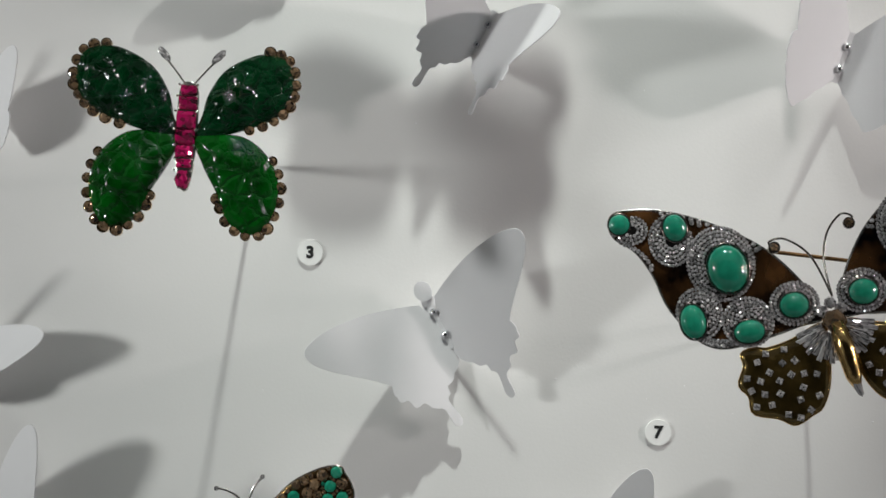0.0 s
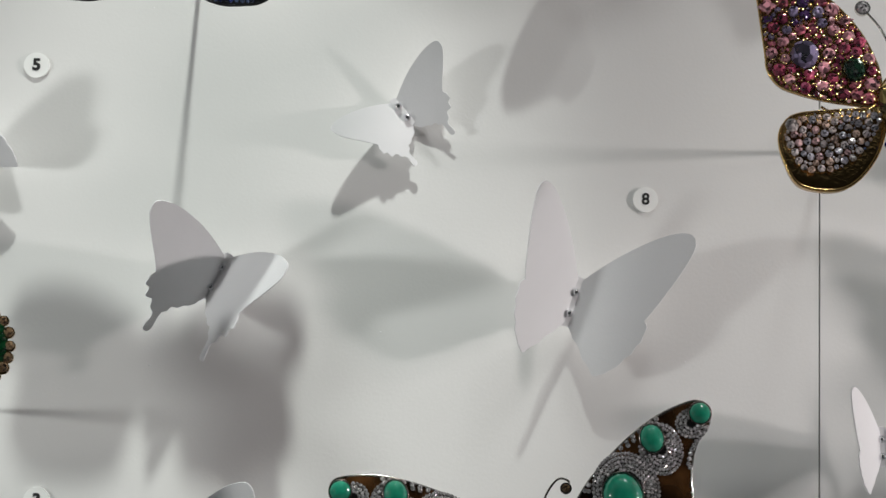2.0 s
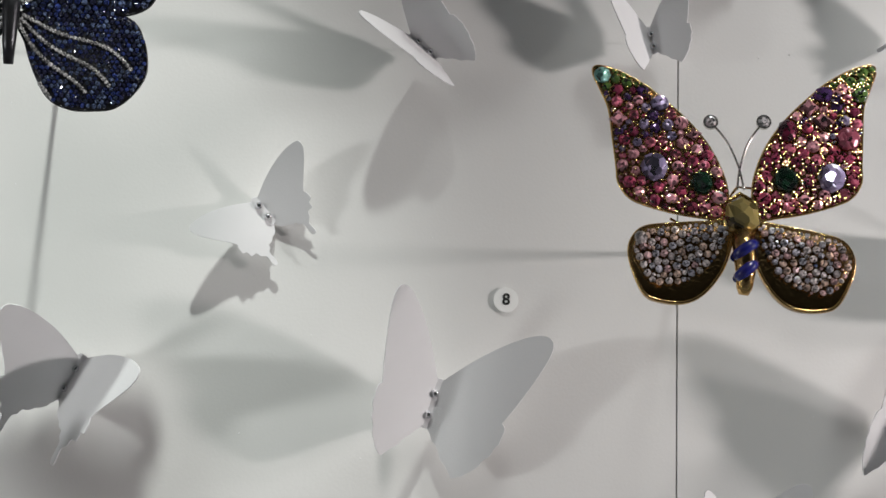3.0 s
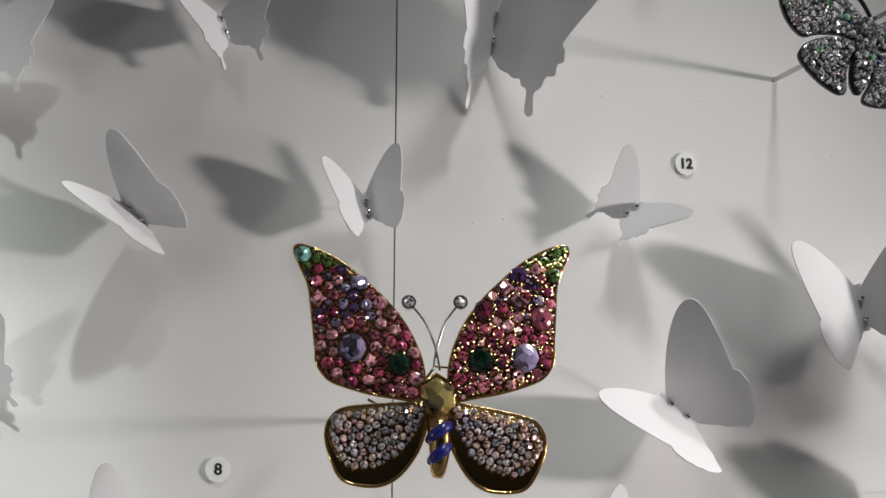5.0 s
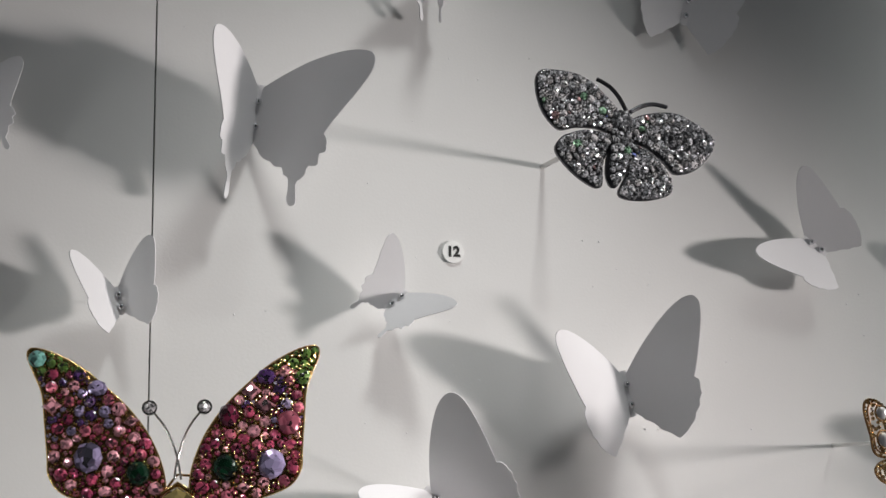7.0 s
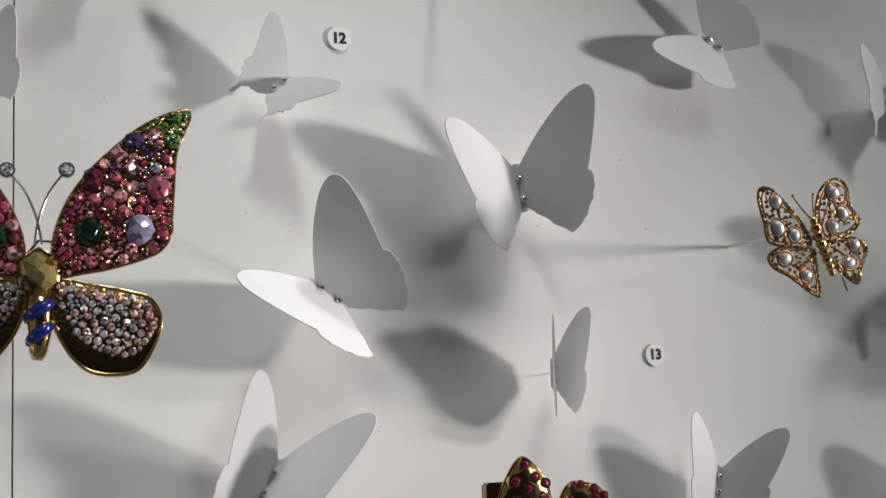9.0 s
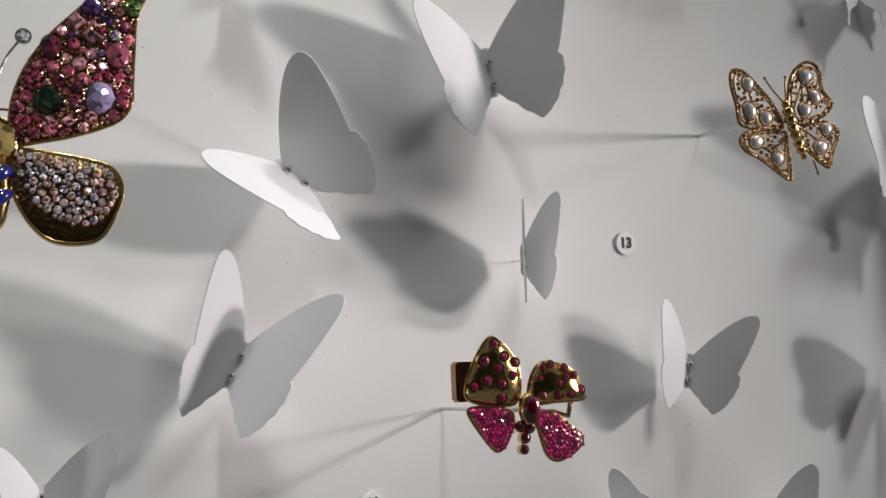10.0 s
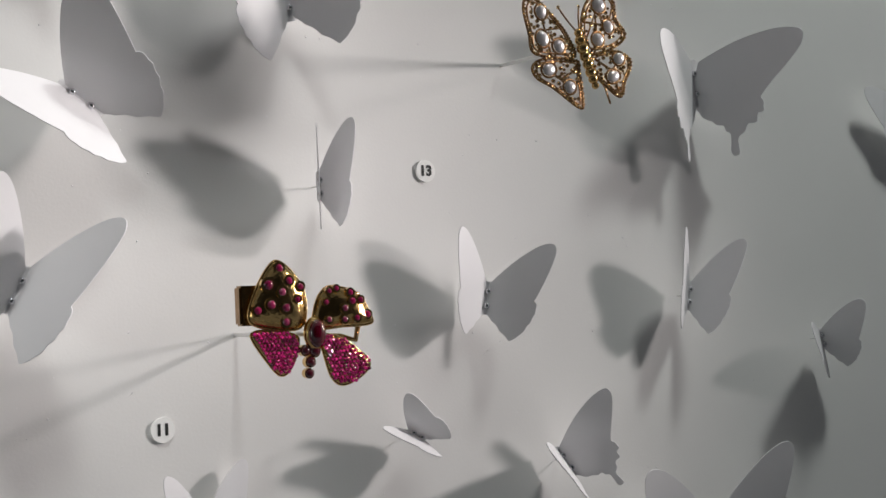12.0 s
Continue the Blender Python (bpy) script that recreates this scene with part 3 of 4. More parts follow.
# ---- emerald and tortoiseshell butterfly ----
EMERALD_AT, EMERALD_TURN = (0.1229, -0.0744, -0.0142), (-13.4, -8.5, -1.0)
EMERALD_FORE = [(2.5, 1.5), (4.5, 9.5), (10, 19), (16.5, 26.5), (26.5, 34), (37.5, 40), (47, 43), (54.5, 43.5), (57, 40.5), (56, 36),
    (51, 31), (47.5, 23.5), (45.5, 14.5), (42.5, 8), (38, 1.5), (33, -1.5), (26.5, -2), (18, -1), (9, 0.5)]
EMERALD_HIND = [(3.5, 0), (13, -3), (20, -4), (26, -3.5), (28.5, -9), (29, -15.5), (26.5, -21.5), (18.5, -26), (12, -25.5), (7, -21.5),
    (4, -14), (2.5, -4)]
EMERALD_STONES = [(53.9, 39.6, 3.1, 3.1), (38.3, 35.4, 3.4, 4.1), (26, 20.5, 5.8, 7.2), (38.9, 7.4, 3.7, 5.1), (23.9, 1.5, 4.4, 3.4),
    (9.9, 6.5, 4.1, 3.7)]
EMERALD_HALOS = [(50.7, 37.2, 4.8, 4.4), (40.2, 31.9, 6.5, 7.8), (27.5, 22.5, 9.9, 11.2), (36.6, 9.4, 6.8, 7.8), (23.6, 4.3, 7.5, 7.5),
    (9.6, 7, 7.2, 6.5)]
EMERALD_ANT = [(-1, 6.8, 0.2), (2.3, 19.3, 0.2), (8.3, 25.7, 0.2), (13, 25.8, 0.2), (11.8, 23.9, 1.4)]
EMERALD_ANT2 = [(1, 6.8, 0.2), (1, 17, 0.2), (3.6, 25, 0.2), (8.5, 29.6, 0.2), (11.6, 28.4, 0.2), (10.3, 26.6, 1.4)]
EMERALD_BODY = [(0.5, -0.6, 1.4), (1.2, -8.2, 2.4), (1.7, -16.6, 1.7), (2.1, -20.3, 0.5)]
emerald = jewel("emerald_butterfly_brooch", "tortoiseshell butterfly brooch with emerald cabochons in diamond halos", EMERALD_AT, EMERALD_TURN, (EMERALD_AT[0] + 0.004, EMERALD_AT[2]))
for side in (-1, 1):
    line = smooth_loop(mirrored(EMERALD_FORE, side), 5)
    wing = wing_plate(emerald, line, TORTOISE, "forewing", 1.4, 0.5, WHITE_GOLD, 0.32)
    fine = []
    for (x, z, rx, rz), (hx, hz, hrx, hrz) in zip(EMERALD_STONES, EMERALD_HALOS):
        hx, x = side * hx, side * x
        disc = [(hx + hrx * 0.92 * math.cos(2 * math.pi * k / 28), hz + hrz * 0.92 * math.sin(2 * math.pi * k / 28)) for k in range(28)]
        halo = wing_plate(wing, disc, DARK_SILVER, "halo", 0.2, 1.3, steps=3)
        stone(halo, x, z, rx, rz, EMERALD_GREEN, "cabochon", 1.6, tilt=2)
        bm = bmesh.new()
        tube(bm, [((x + rx * 1.05 * math.cos(a)) / 1000, -0.0017, (z + rz * 1.05 * math.sin(a)) / 1000) for a in [2 * math.pi * k / 24 for k in range(24)]], 0.00028, 6, True)
        part("bezel", bm, DARK_SILVER, halo, smooth=True)
        ring = 0
        while True:
            f = (hrx + hrz) / 2 - 0.5 - ring * 1.12
            g = f / ((hrx + hrz) / 2)
            if f < 1.3 or ring > 5:
                break
            count = int(2 * math.pi * f / 1.12)
            for k in range(count):
                a = 2 * math.pi * (k + 0.5 * (ring % 2)) / count
                sx, sz = hx + hrx * g * math.cos(a), hz + hrz * g * math.sin(a)
                if ((sx - x) / (rx + 0.6)) ** 2 + ((sz - z) / (rz + 0.6)) ** 2 > 1:
                    fine.append((sx, sz, 0.6, 0.6 + 1.1 * math.sin(math.acos(min(1, g)))))
            ring += 1
    big = [(side * a, b, max(c, d)) for a, b, c, d in EMERALD_HALOS]
    border, last = [], None
    mx, mz = sum(p[0] for p in line) / len(line), sum(p[1] for p in line) / len(line)
    for k in range(len(line)):
        x, z = line[k]
        for f in (0.96, 0.90):
            a, b = mx + (x - mx) * f, mz + (z - mz) * f
            if (k * 7 // len(line)) % 2 and all((a - p) ** 2 + (b - q) ** 2 > (0.93 * r) ** 2 for p, q, r in big):
                if last is None or math.hypot(a - last[0], b - last[1]) > 1.0:
                    border.append((a, b, 0.75, 0.5))
                    last = (a, b)
    for x, z, r, h in fine + border:
        stone(wing, x, z, r, r, DIAMOND, lift=h, turn=rng.uniform(0, 45), tilt=14)
    line = smooth_loop(mirrored(EMERALD_HIND, side), 5)
    line = [(x * (1 + 0.03 * math.sin(k * 0.9)), z * (1 + 0.02 * math.sin(k * 0.9))) for k, (x, z) in enumerate(line)]
    wing = wing_plate(emerald, line, AMBER, "hindwing", 1.2, 1.6, GOLD, 0.35)
    for x, z, r in packed(line, [1.5] * 6, [(0, 0, 12.0)], 600, 1.15, 5)[:30]:
        ob = stone(wing, x, z, 1.05, 1.05, DIAMOND, "square", 1.5, rng.uniform(0, 90), 4)
    for k in range(9):
        a = radians(-12 - k * 9)
        x, z = math.cos(a), math.sin(a)
        stone(wing, side * x * (7.5 + k % 2), z * (7.5 + k % 2), 4.4, 0.85, DIAMOND, "square", 1.3, side * math.degrees(a), 5, high=0.9)
bm = bmesh.new()
tube(bm, [(x / 1000, -0.002, z / 1000) for x, z, r in EMERALD_BODY], lambda f: 0.0006 + 0.0022 * math.sin(math.pi * (0.25 + 0.7 * f)), 12)
body = part("body", bm, GOLD, emerald, smooth=True)
stone(body, 0, 0, 3.5, 3.5, BROWN_DIAMOND, "hexagon", 2.0, tilt=3)
stone(body, 2.0, -19.5, 1.2, 3.2, DIAMOND, "brilliant", 3.0, 8)
for k, (x, z) in enumerate(((-2.6, 3.2), (2.6, 3.2), (0, 5.2))):
    stone(body, x, z, 1.8, 1.8, DIAMOND, lift=1.4)
feeler(emerald, mirrored(EMERALD_ANT, -1), 0.33, DARK_SILVER, 1.7, BROWN_DIAMOND, 2.0)
feeler(emerald, EMERALD_ANT2, 0.33, DARK_SILVER, 1.7, BROWN_DIAMOND, 2.0)
bm = bmesh.new()
rod(bm, (-0.022, 0.003, 0.0269), (0.014, 0.003, 0.0147), 0.0006, 8)
part("brooch_pin", bm, BRONZE, emerald, "thin gold pin bar")

# ---- pink tourmaline butterfly ----
PINK_AT, PINK_TURN = (0.2217, -0.0794, 0.1277), (0.3, -9.4, -8.1)
PINK_FORE = [(3.5, 4.5), (4.5, 13.5), (8.5, 23.5), (14.5, 32), (21.5, 39), (28.5, 45), (36.5, 49.5), (42.5, 51), (43.5, 48.5),
    (41.5, 43.5), (39, 37), (38, 28), (37, 18), (36.5, 12.5), (33.5, 8), (28.5, 5.5), (20, 3), (11.5, 1.5), (3.5, 0.5)]
PINK_HIND = [(5.5, 0), (18.5, -0.5), (28.5, -1.5), (32.5, -4.5), (34, -9), (33, -15), (30, -22), (25.5, -24.5), (18, -25), (12, -22),
    (6.5, -15), (3.5, -7), (3, -1)]
PINK_HINDSTONES = [(5.5, -1), (18.5, -1.5), (28, -2.5), (31.5, -5.5), (33, -9.5), (31.5, -14), (28, -19.5), (23, -20.5), (17, -19),
    (11.5, -16), (7, -9.5), (4.5, -4.5)]
PINK_BIG = [(25.7, 17.4, 4.3, 4.8), (11.5, 12.2, 3.5, 3.9), (40.9, 47.7, 2.7, 2.7), (23, 40.7, 3.2, 2.7), (17, 31.7, 2.3, 2.3),
    (6.4, 7.5, 2.3, 2.1), (33.4, 12.4, 2.1, 2.1), (12.6, 28.1, 2.3, 1.8), (30.1, 39.1, 1.8, 1.8), (36.3, 42.8, 1.8, 1.8),
    (36.3, 33.1, 2.5, 2.5), (35.4, 17.9, 1.8, 2.1), (14.8, 4.4, 2.1, 1.8), (20.8, 7.1, 2.1, 1.6)]
PINK_BIG2 = [(27.8, 13.9, 4.3, 4.8), (13.9, 13.2, 3.9, 4.3), (44.3, 49, 2.5, 2.5), (40.4, 43.9, 2.7, 2.7), (27.1, 43.4, 3.2, 2.7),
    (14.9, 29.2, 3.2, 3.9), (22.3, 36.7, 2.7, 2.7), (26.1, 32.1, 3, 2.7), (33.5, 26.5, 3.9, 3.9), (34.1, 12.7, 1.8, 2.5),
    (19.3, 7.2, 2.1, 1.6), (7, 7.2, 2.3, 2.1), (22.7, 24.2, 2.1, 2.1)]
PINK_ANT = [(-1, 9.9, 0.2), (0.2, 17.1, 0.2), (3, 24.8, 0.2), (6.2, 29.6, 0.2), (8.1, 31.8, 2.3)]
pink = jewel("pink_butterfly_brooch", "gold butterfly brooch set with pink and violet stones", PINK_AT, PINK_TURN, (PINK_AT[0] + 0.004, PINK_AT[2]))
for side in (-1, 1):
    line = smooth_loop(mirrored(PINK_FORE, side), 5)
    wing = wing_plate(pink, line, OLD_GOLD, "forewing", 2.0, 0.6, GOLD, 0.55)
    large = PINK_BIG if side < 0 else PINK_BIG2
    kinds = ([LAVENDER, GREEN_STONE, TURQUOISE, LAVENDER] + [PINKS[1], PINKS[1], PINKS[3]] * 4) if side < 0 else (
        [LAVENDER, GREEN_STONE, LEAF_GREEN, LEAF_GREEN, VIOLET, PINKS[2], PINKS[1], PINKS[1], PINKS[0]] + [PINKS[3], PINKS[1]] * 4)
    spots = []
    for k, (x, z, rx, rz) in enumerate(large):
        cut = "star" if kinds[k] is PINKS[1] and k in (6, 7, 10) else "cabochon" if kinds[k] in (TURQUOISE, LEAF_GREEN) or (side > 0 and k == 8) else "brilliant"
        x *= side
        mx, mz = sum(p[0] for p in line) / len(line), sum(p[1] for p in line) / len(line)
        while not all(inside(x + rx * 0.85 * ex, z + rz * 0.85 * ez, line) for ex, ez in ((1, 0), (-1, 0), (0, 1), (0, -1))):
            x, z, rx, rz = x + (mx - x) * 0.03, z + (mz - z) * 0.03, rx * 0.985, rz * 0.985
        spots.append((x, z, max(rx, rz)))
        stone(wing, x, z, rx * (1.2 if cut == "star" else 1), rz * (1.2 if cut == "star" else 1), kinds[k], cut, 0.9, rng.uniform(-10, 10), 4)
    for x, z, r in packed(line, [1.9, 1.6, 1.3, 1.0, 0.75, 0.55], spots, 2600, 0.93, 11 + side):
        t = z / 49 + abs(x) / 190
        choice = rng.random()
        mat = (LEAF_GREEN if z > 43 else VIOLET if t > 0.72 and choice < 0.4 else LAVENDER if t > 0.66 and choice < 0.55 else rng.choice(PINKS))
        stone(wing, x, z, r, r, mat, "brilliant" if rng.random() < 0.75 else "cabochon", 0.7, rng.uniform(0, 45), 9)
    beads = [(x, z, r) for x, z, r in packed(line, [0.36], [], 2500, 0.9, 40 + side)]
    bm = bmesh.new()
    for x, z, r in beads[:480]:
        ball(bm, (x / 1000, -0.0011, z / 1000), 0.00042, 5, 4)
    tagged(part("gold_granulation", bm, GOLD, wing), kind="stuff")
    swing = radians(-9) if side > 0 else 0.0
    hang = [[(4 + (x - 4) * math.cos(swing) - (z + 3) * math.sin(swing), -3 + (x - 4) * math.sin(swing) + (z + 3) * math.cos(swing)) for x, z in mirrored(pts, side)]
            for pts in (PINK_HIND, PINK_HINDSTONES)]
    line = smooth_loop(hang[0], 5)
    wing = wing_plate(pink, line, GOLD, "hindwing", 3.2, 0.5, GOLD, 0.55)
    bed = smooth_loop(hang[1], 5)
    wing_plate(wing, bed, OLD_GOLD, "stone_bed", 0.3, 1.2, GOLD, 0.3, steps=3)
    for x, z, r in packed(bed, [1.2, 1.0, 0.8, 0.6, 0.45], [], 2200, 0.98, 21 + side):
        blue = 1 - (abs(x) - 5) / 30
        mat = PASTELS[rng.choice((0, 1, 1) if rng.random() < blue - 0.1 else (2, 3, 0))]
        stone(wing, x, z, r, r, mat if rng.random() > 0.05 * blue else BLUES[2], "brilliant" if rng.random() < 0.7 else "cabochon", 1.7, rng.uniform(0, 45), 10)
    if side < 0:
        stone(wing, -30.5, -5.6, 2.0, 2.3, PASTELS[0], "cabochon", 2.0, name="cream_stone")
hexagon = [(7.0 * math.cos(math.pi * (k / 3 + 1 / 6)), 1.5 + 7.6 * math.sin(math.pi * (k / 3 + 1 / 6))) for k in range(6)]
body = wing_plate(pink, hexagon, GOLD, "setting", 2.5, 2.2, GOLD, 0.6, steps=2)
stone(body, 0, 1.5, 5.6, 6.2, CITRINE, "hexagon", 2.4, 30, 1, high=0.9)
bm = bmesh.new()
tube(bm, [(0, -0.0015, -0.004), (0, -0.0022, -0.010), (0, -0.0022, -0.016), (-0.0005, -0.0015, -0.0212), (-0.0008, -0.001, -0.0230)],
     lambda f: 0.0036 * (1 - 0.6 * f * f), 14)
tail = part("abdomen", bm, GOLD, pink, "twisted gold and blue enamel", True)
for k in range(2):
    bm = bmesh.new()
    tube(bm, [((0.0030 - 0.0004 * k) * math.sin(a), -0.0020 - (0.0030 - 0.0004 * k) * math.cos(a), -0.0097 - k * 0.0064 + 0.0021 * math.sin(a)) for a in [radians(-115 + 23 * j) for j in range(11)]],
         lambda f: 0.0019 * (0.55 + 0.45 * math.sin(math.pi * f)), 10)
    part("enamel_band", bm, LAPIS, tail, smooth=True)
for side in (-1, 1):
    feeler(pink, mirrored(PINK_ANT, side), 0.38, WHITE_GOLD, 2.3, DIAMOND, 1.0)
bm = bmesh.new()
tube(bm, [(-0.021, 0.003, 0.002), (-0.012, 0.004, -0.003), (0.0, 0.004, 0.0125), (0.012, 0.004, 0.0115)], 0.00045, 6)
part("brooch_pin", bm, OLD_GOLD, pink, smooth=True)

# ---- grey diamond butterfly ----
GREY_AT, GREY_TURN = (0.3801, -0.0700, 0.2582), (16.0, -0.0, 0.0)
GREY_FORE = [(2.5, 8), (9, 13.5), (20, 17.5), (31.5, 15.5), (36.5, 12.5), (35.5, 6), (31, -1), (24, -5), (18, -2), (10.5, 0.5), (4.5, 1)]
GREY_HIND = [(4, -1), (13, -1.5), (20, -5.5), (23, -9), (23, -13.5), (15.5, -18.5), (7, -21), (3.5, -19.5), (5, -11.5)]
GREY_BODY = [(-2, 10.5), (1.5, 9), (3.5, 3), (4.5, -2.5), (4.5, -9), (1.5, -18.5), (-2.5, -15), (-4, -5.5), (-5, 3), (-4, 8)]
GREY_ANT = [(0.7, 10.7, 0.2), (5, 14.9, 0.2), (9.3, 17.3, 0.2), (14.6, 18.2, 0.2)]
grey = jewel("diamond_butterfly_brooch", "small blackened silver butterfly brooch paved with grey diamonds", GREY_AT, GREY_TURN, (0.3815, 0.2672), 0.0011)
for side in (-1, 1):
    for loop, name in ((GREY_FORE, "forewing"), (GREY_HIND, "hindwing")):
        line = smooth_loop(mirrored(loop, side), 5)
        wing = wing_plate(grey, line, BLACK_METAL, name, 1.6, 1.2, BLACK_METAL, 0.25)
        round_stones(wing, packed(line, [1.6, 1.3, 1.05, 0.8, 0.6, 0.45], [], 2600, 0.84, 31 + side), [GREY_DIAMOND] * 50 + [DIAMOND] * 16 + FIRE, 1.1, 22)
line = smooth_loop(GREY_BODY, 5)
body = wing_plate(grey, line, BLACK_METAL, "body", 1.6, 2.4, BLACK_METAL, 0.5)
round_stones(body, packed(line, [1.5, 1.2, 0.9, 0.65], [], 1800, 0.86, 37), [GREY_DIAMOND] * 30 + FIRE, 2.2, 20)
for side in (-1, 1):
    feeler(grey, mirrored(GREY_ANT, side), 0.85, BLACK_METAL)

# ---- gold and pearl butterfly ----
PEARL_AT, PEARL_TURN = (0.5035, -0.0662, 0.1480), (-15.0, -1.6, 1.1)
PEARL_FORE_R = [(2, 0.5), (3, 9), (8.5, 17), (16.5, 19.5), (21, 15.5), (20, 8), (22.5, 2), (17, -1.5), (6.5, -2.5)]
PEARL_HIND_R = [(3.5, -3), (14, -3), (21, -7), (20.5, -11), (16, -15.5), (12, -20.5), (5.5, -13.5), (2, -8.5)]
PEARL_FORE_L = [(-4, -1.5), (-4.5, 5.5), (-7.5, 12.5), (-13.5, 21.5), (-18.5, 23.5), (-21, 19.5), (-21.5, 11), (-22, 4), (-14.5, 0.5)]
PEARL_HIND_L = [(-4, -3), (-17.5, 0.5), (-24, -1), (-23.5, -5.5), (-17.5, -10.5), (-8.5, -20), (-6, -18.5), (-4, -8)]
PEARL_PEARLS_FR = [(13.3, 14.8, 2.8, 2.8), (15.2, 6.2, 2.1, 2.5), (8.6, 2.5, 2.5, 2.5)]
PEARL_PEARLS_HR = [(16, -6.4, 2.5, 2.3), (11.1, -12.3, 3, 2.3)]
PEARL_PEARLS_FL = [(-13.8, 17.4, 2.3, 2.5), (-16.5, 7.9, 2.5, 3), (-10.1, 3.7, 2.5, 2.5)]
PEARL_PEARLS_HL = [(-17.5, -3.7, 3, 2.3), (-10.3, -11.8, 2.5, 2.3)]
PEARL_BODY = [(-0.3, 6.6, 1.3), (-0.3, 3.8, 1.7), (-0.3, 0.7, 1.9), (-0.1, -2.4, 1.7), (0.2, -5.5, 1.7), (0.4, -8.6, 1.7),
    (0.6, -11.3, 1.5), (0.7, -13.9, 1.1)]
PEARL_ANT = [(-0.3, 6.6, 0.2), (-3.9, 12.8, 0.2), (-6, 17.6, 0.4)]
PEARL_ANT2 = [(0.7, 7.1, 0.2), (1.8, 11.6, 0.2), (3.5, 16.1, 0.4)]
pearl = jewel("pearl_butterfly_brooch", "openwork gold butterfly brooch with white pearls and beaded edges", PEARL_AT, PEARL_TURN, (0.5118, 0.1544))
for loop, pearls, name in ((PEARL_FORE_R, PEARL_PEARLS_FR, "forewing"), (PEARL_HIND_R, PEARL_PEARLS_HR, "hindwing"),
                           (PEARL_FORE_L, PEARL_PEARLS_FL, "forewing"), (PEARL_HIND_L, PEARL_PEARLS_HL, "hindwing")):
    line = smooth_loop(loop, 6)
    bm = bmesh.new()
    tube(bm, mm(line), 0.00055, 8, True)
    cx, cz = sum(p[0] for p in line) / len(line), sum(p[1] for p in line) / len(line)
    tube(bm, mm([(cx + (x - cx) * 0.86, cz + (z - cz) * 0.86) for x, z in line], 0.3), 0.0004, 6, True)
    for x, z, rx, rz in pearls:
        tube(bm, [((x + (rx + 0.5) * math.cos(a)) / 1000, -0.0004, (z + (rz + 0.5) * math.sin(a)) / 1000) for a in [2 * math.pi * k / 18 for k in range(18)]], 0.00045, 6, True)
        tube(bm, mm([(x, z), (cx, cz), line[rng.randrange(len(line))]], 0.1), 0.0005, 6)
        tube(bm, mm([(x, z), line[rng.randrange(len(line))]], 0.1), 0.0004, 6)
    wing = part(name, bm, BRONZE, pearl, "openwork gold wire", True)
    last = None
    for x, z in line:
        if last is None or math.hypot(x - last[0], z - last[1]) > 1.05:
            last = (x, z)
            ob = stone(wing, x, z, 0.52, 0.52, rng.choice((GOLD, OLD_GOLD, BRONZE)), "cabochon", 0.6, tilt=0, name="bead", high=1.3)
    for x, z, rx, rz in pearls:
        stone(wing, x, z, rx, rz, PEARL, "cabochon", 0.5, tilt=5, name="pearl", high=1.1)
    bm = bmesh.new()
    for x, z, r in packed(line, [0.8, 0.6, 0.45], [(a, b, max(c, d) + 0.4) for a, b, c, d in pearls], 500, 1.0, 51):
        if rng.random() < 0.6:
            ball(bm, (x / 1000, -0.0004, z / 1000), r / 1000, 8, 5)
    tagged(part("granulation", bm, OLD_GOLD, wing, smooth=True), kind="stuff")
bm = bmesh.new()
tube(bm, [(x / 1000, -0.0012, z / 1000) for x, z, r in PEARL_BODY], 0.0010, 10)
body = part("body", bm, GOLD, pearl, smooth=True)
for x, z, r in PEARL_BODY:
    bm = bmesh.new()
    ball(bm, (x / 1000, -0.0014, z / 1000), r * 1.4 / 1000, 14, 8, (1, 0.8, 0.9))
    part("segment", bm, GOLD, body, smooth=True)
for pts in (PEARL_ANT, PEARL_ANT2):
    ob = feeler(pearl, pts, 0.35, BRONZE)
    stone(ob, pts[-1][0], pts[-1][1], 0.7, 0.7, GOLD, "cabochon", 1.0, name="bead")
bm = bmesh.new()
tube(bm, mm([(2.5, -9), (6, -15), (6.5, -22)]), 0.0004, 6)
part("leg", bm, OLD_GOLD, pearl, smooth=True)

# ---- gold and ruby butterfly ----
RUBY_AT, RUBY_TURN = (0.3901, -0.0620, 0.0484), (0.0, -0.0, 0.0)
RUBY_FORE_L = [(-4.5, 2), (-13.5, 2), (-21.5, 4.5), (-21.5, 10), (-18, 17.5), (-14, 23), (-11, 24), (-6.5, 20.5), (-2.5, 14), (-2, 6.5)]
RUBY_FORE_R = [(1.5, 2), (1.5, 9), (5, 14.5), (10, 15), (17.5, 12.5), (21.5, 6), (22, 2.5), (11.5, 2)]
RUBY_HIND_L = [(-5.5, -0.5), (-13.5, 1.5), (-20, 1.5), (-21.5, -0.5), (-17, -7.5), (-12, -13), (-8, -11), (-5.5, -5)]
RUBY_HIND_R = [(3, -1), (9.5, -1.5), (16.5, -6), (21, -10.5), (18.5, -14.5), (11.5, -17.5), (7, -15.5), (4.5, -8.5)]
RUBY_CABS_L = [(-11.7, 21.8, 1.9), (-16.1, 16.4, 2.4), (-8.8, 17.6, 1.7), (-11.5, 14, 1.9), (-15.4, 10, 2.1), (-19.7, 8.3, 1.9),
    (-10.3, 8.8, 2.1), (-6, 11.4, 1.5), (-4.7, 15.6, 1.7), (-10.1, 4.2, 1.9)]
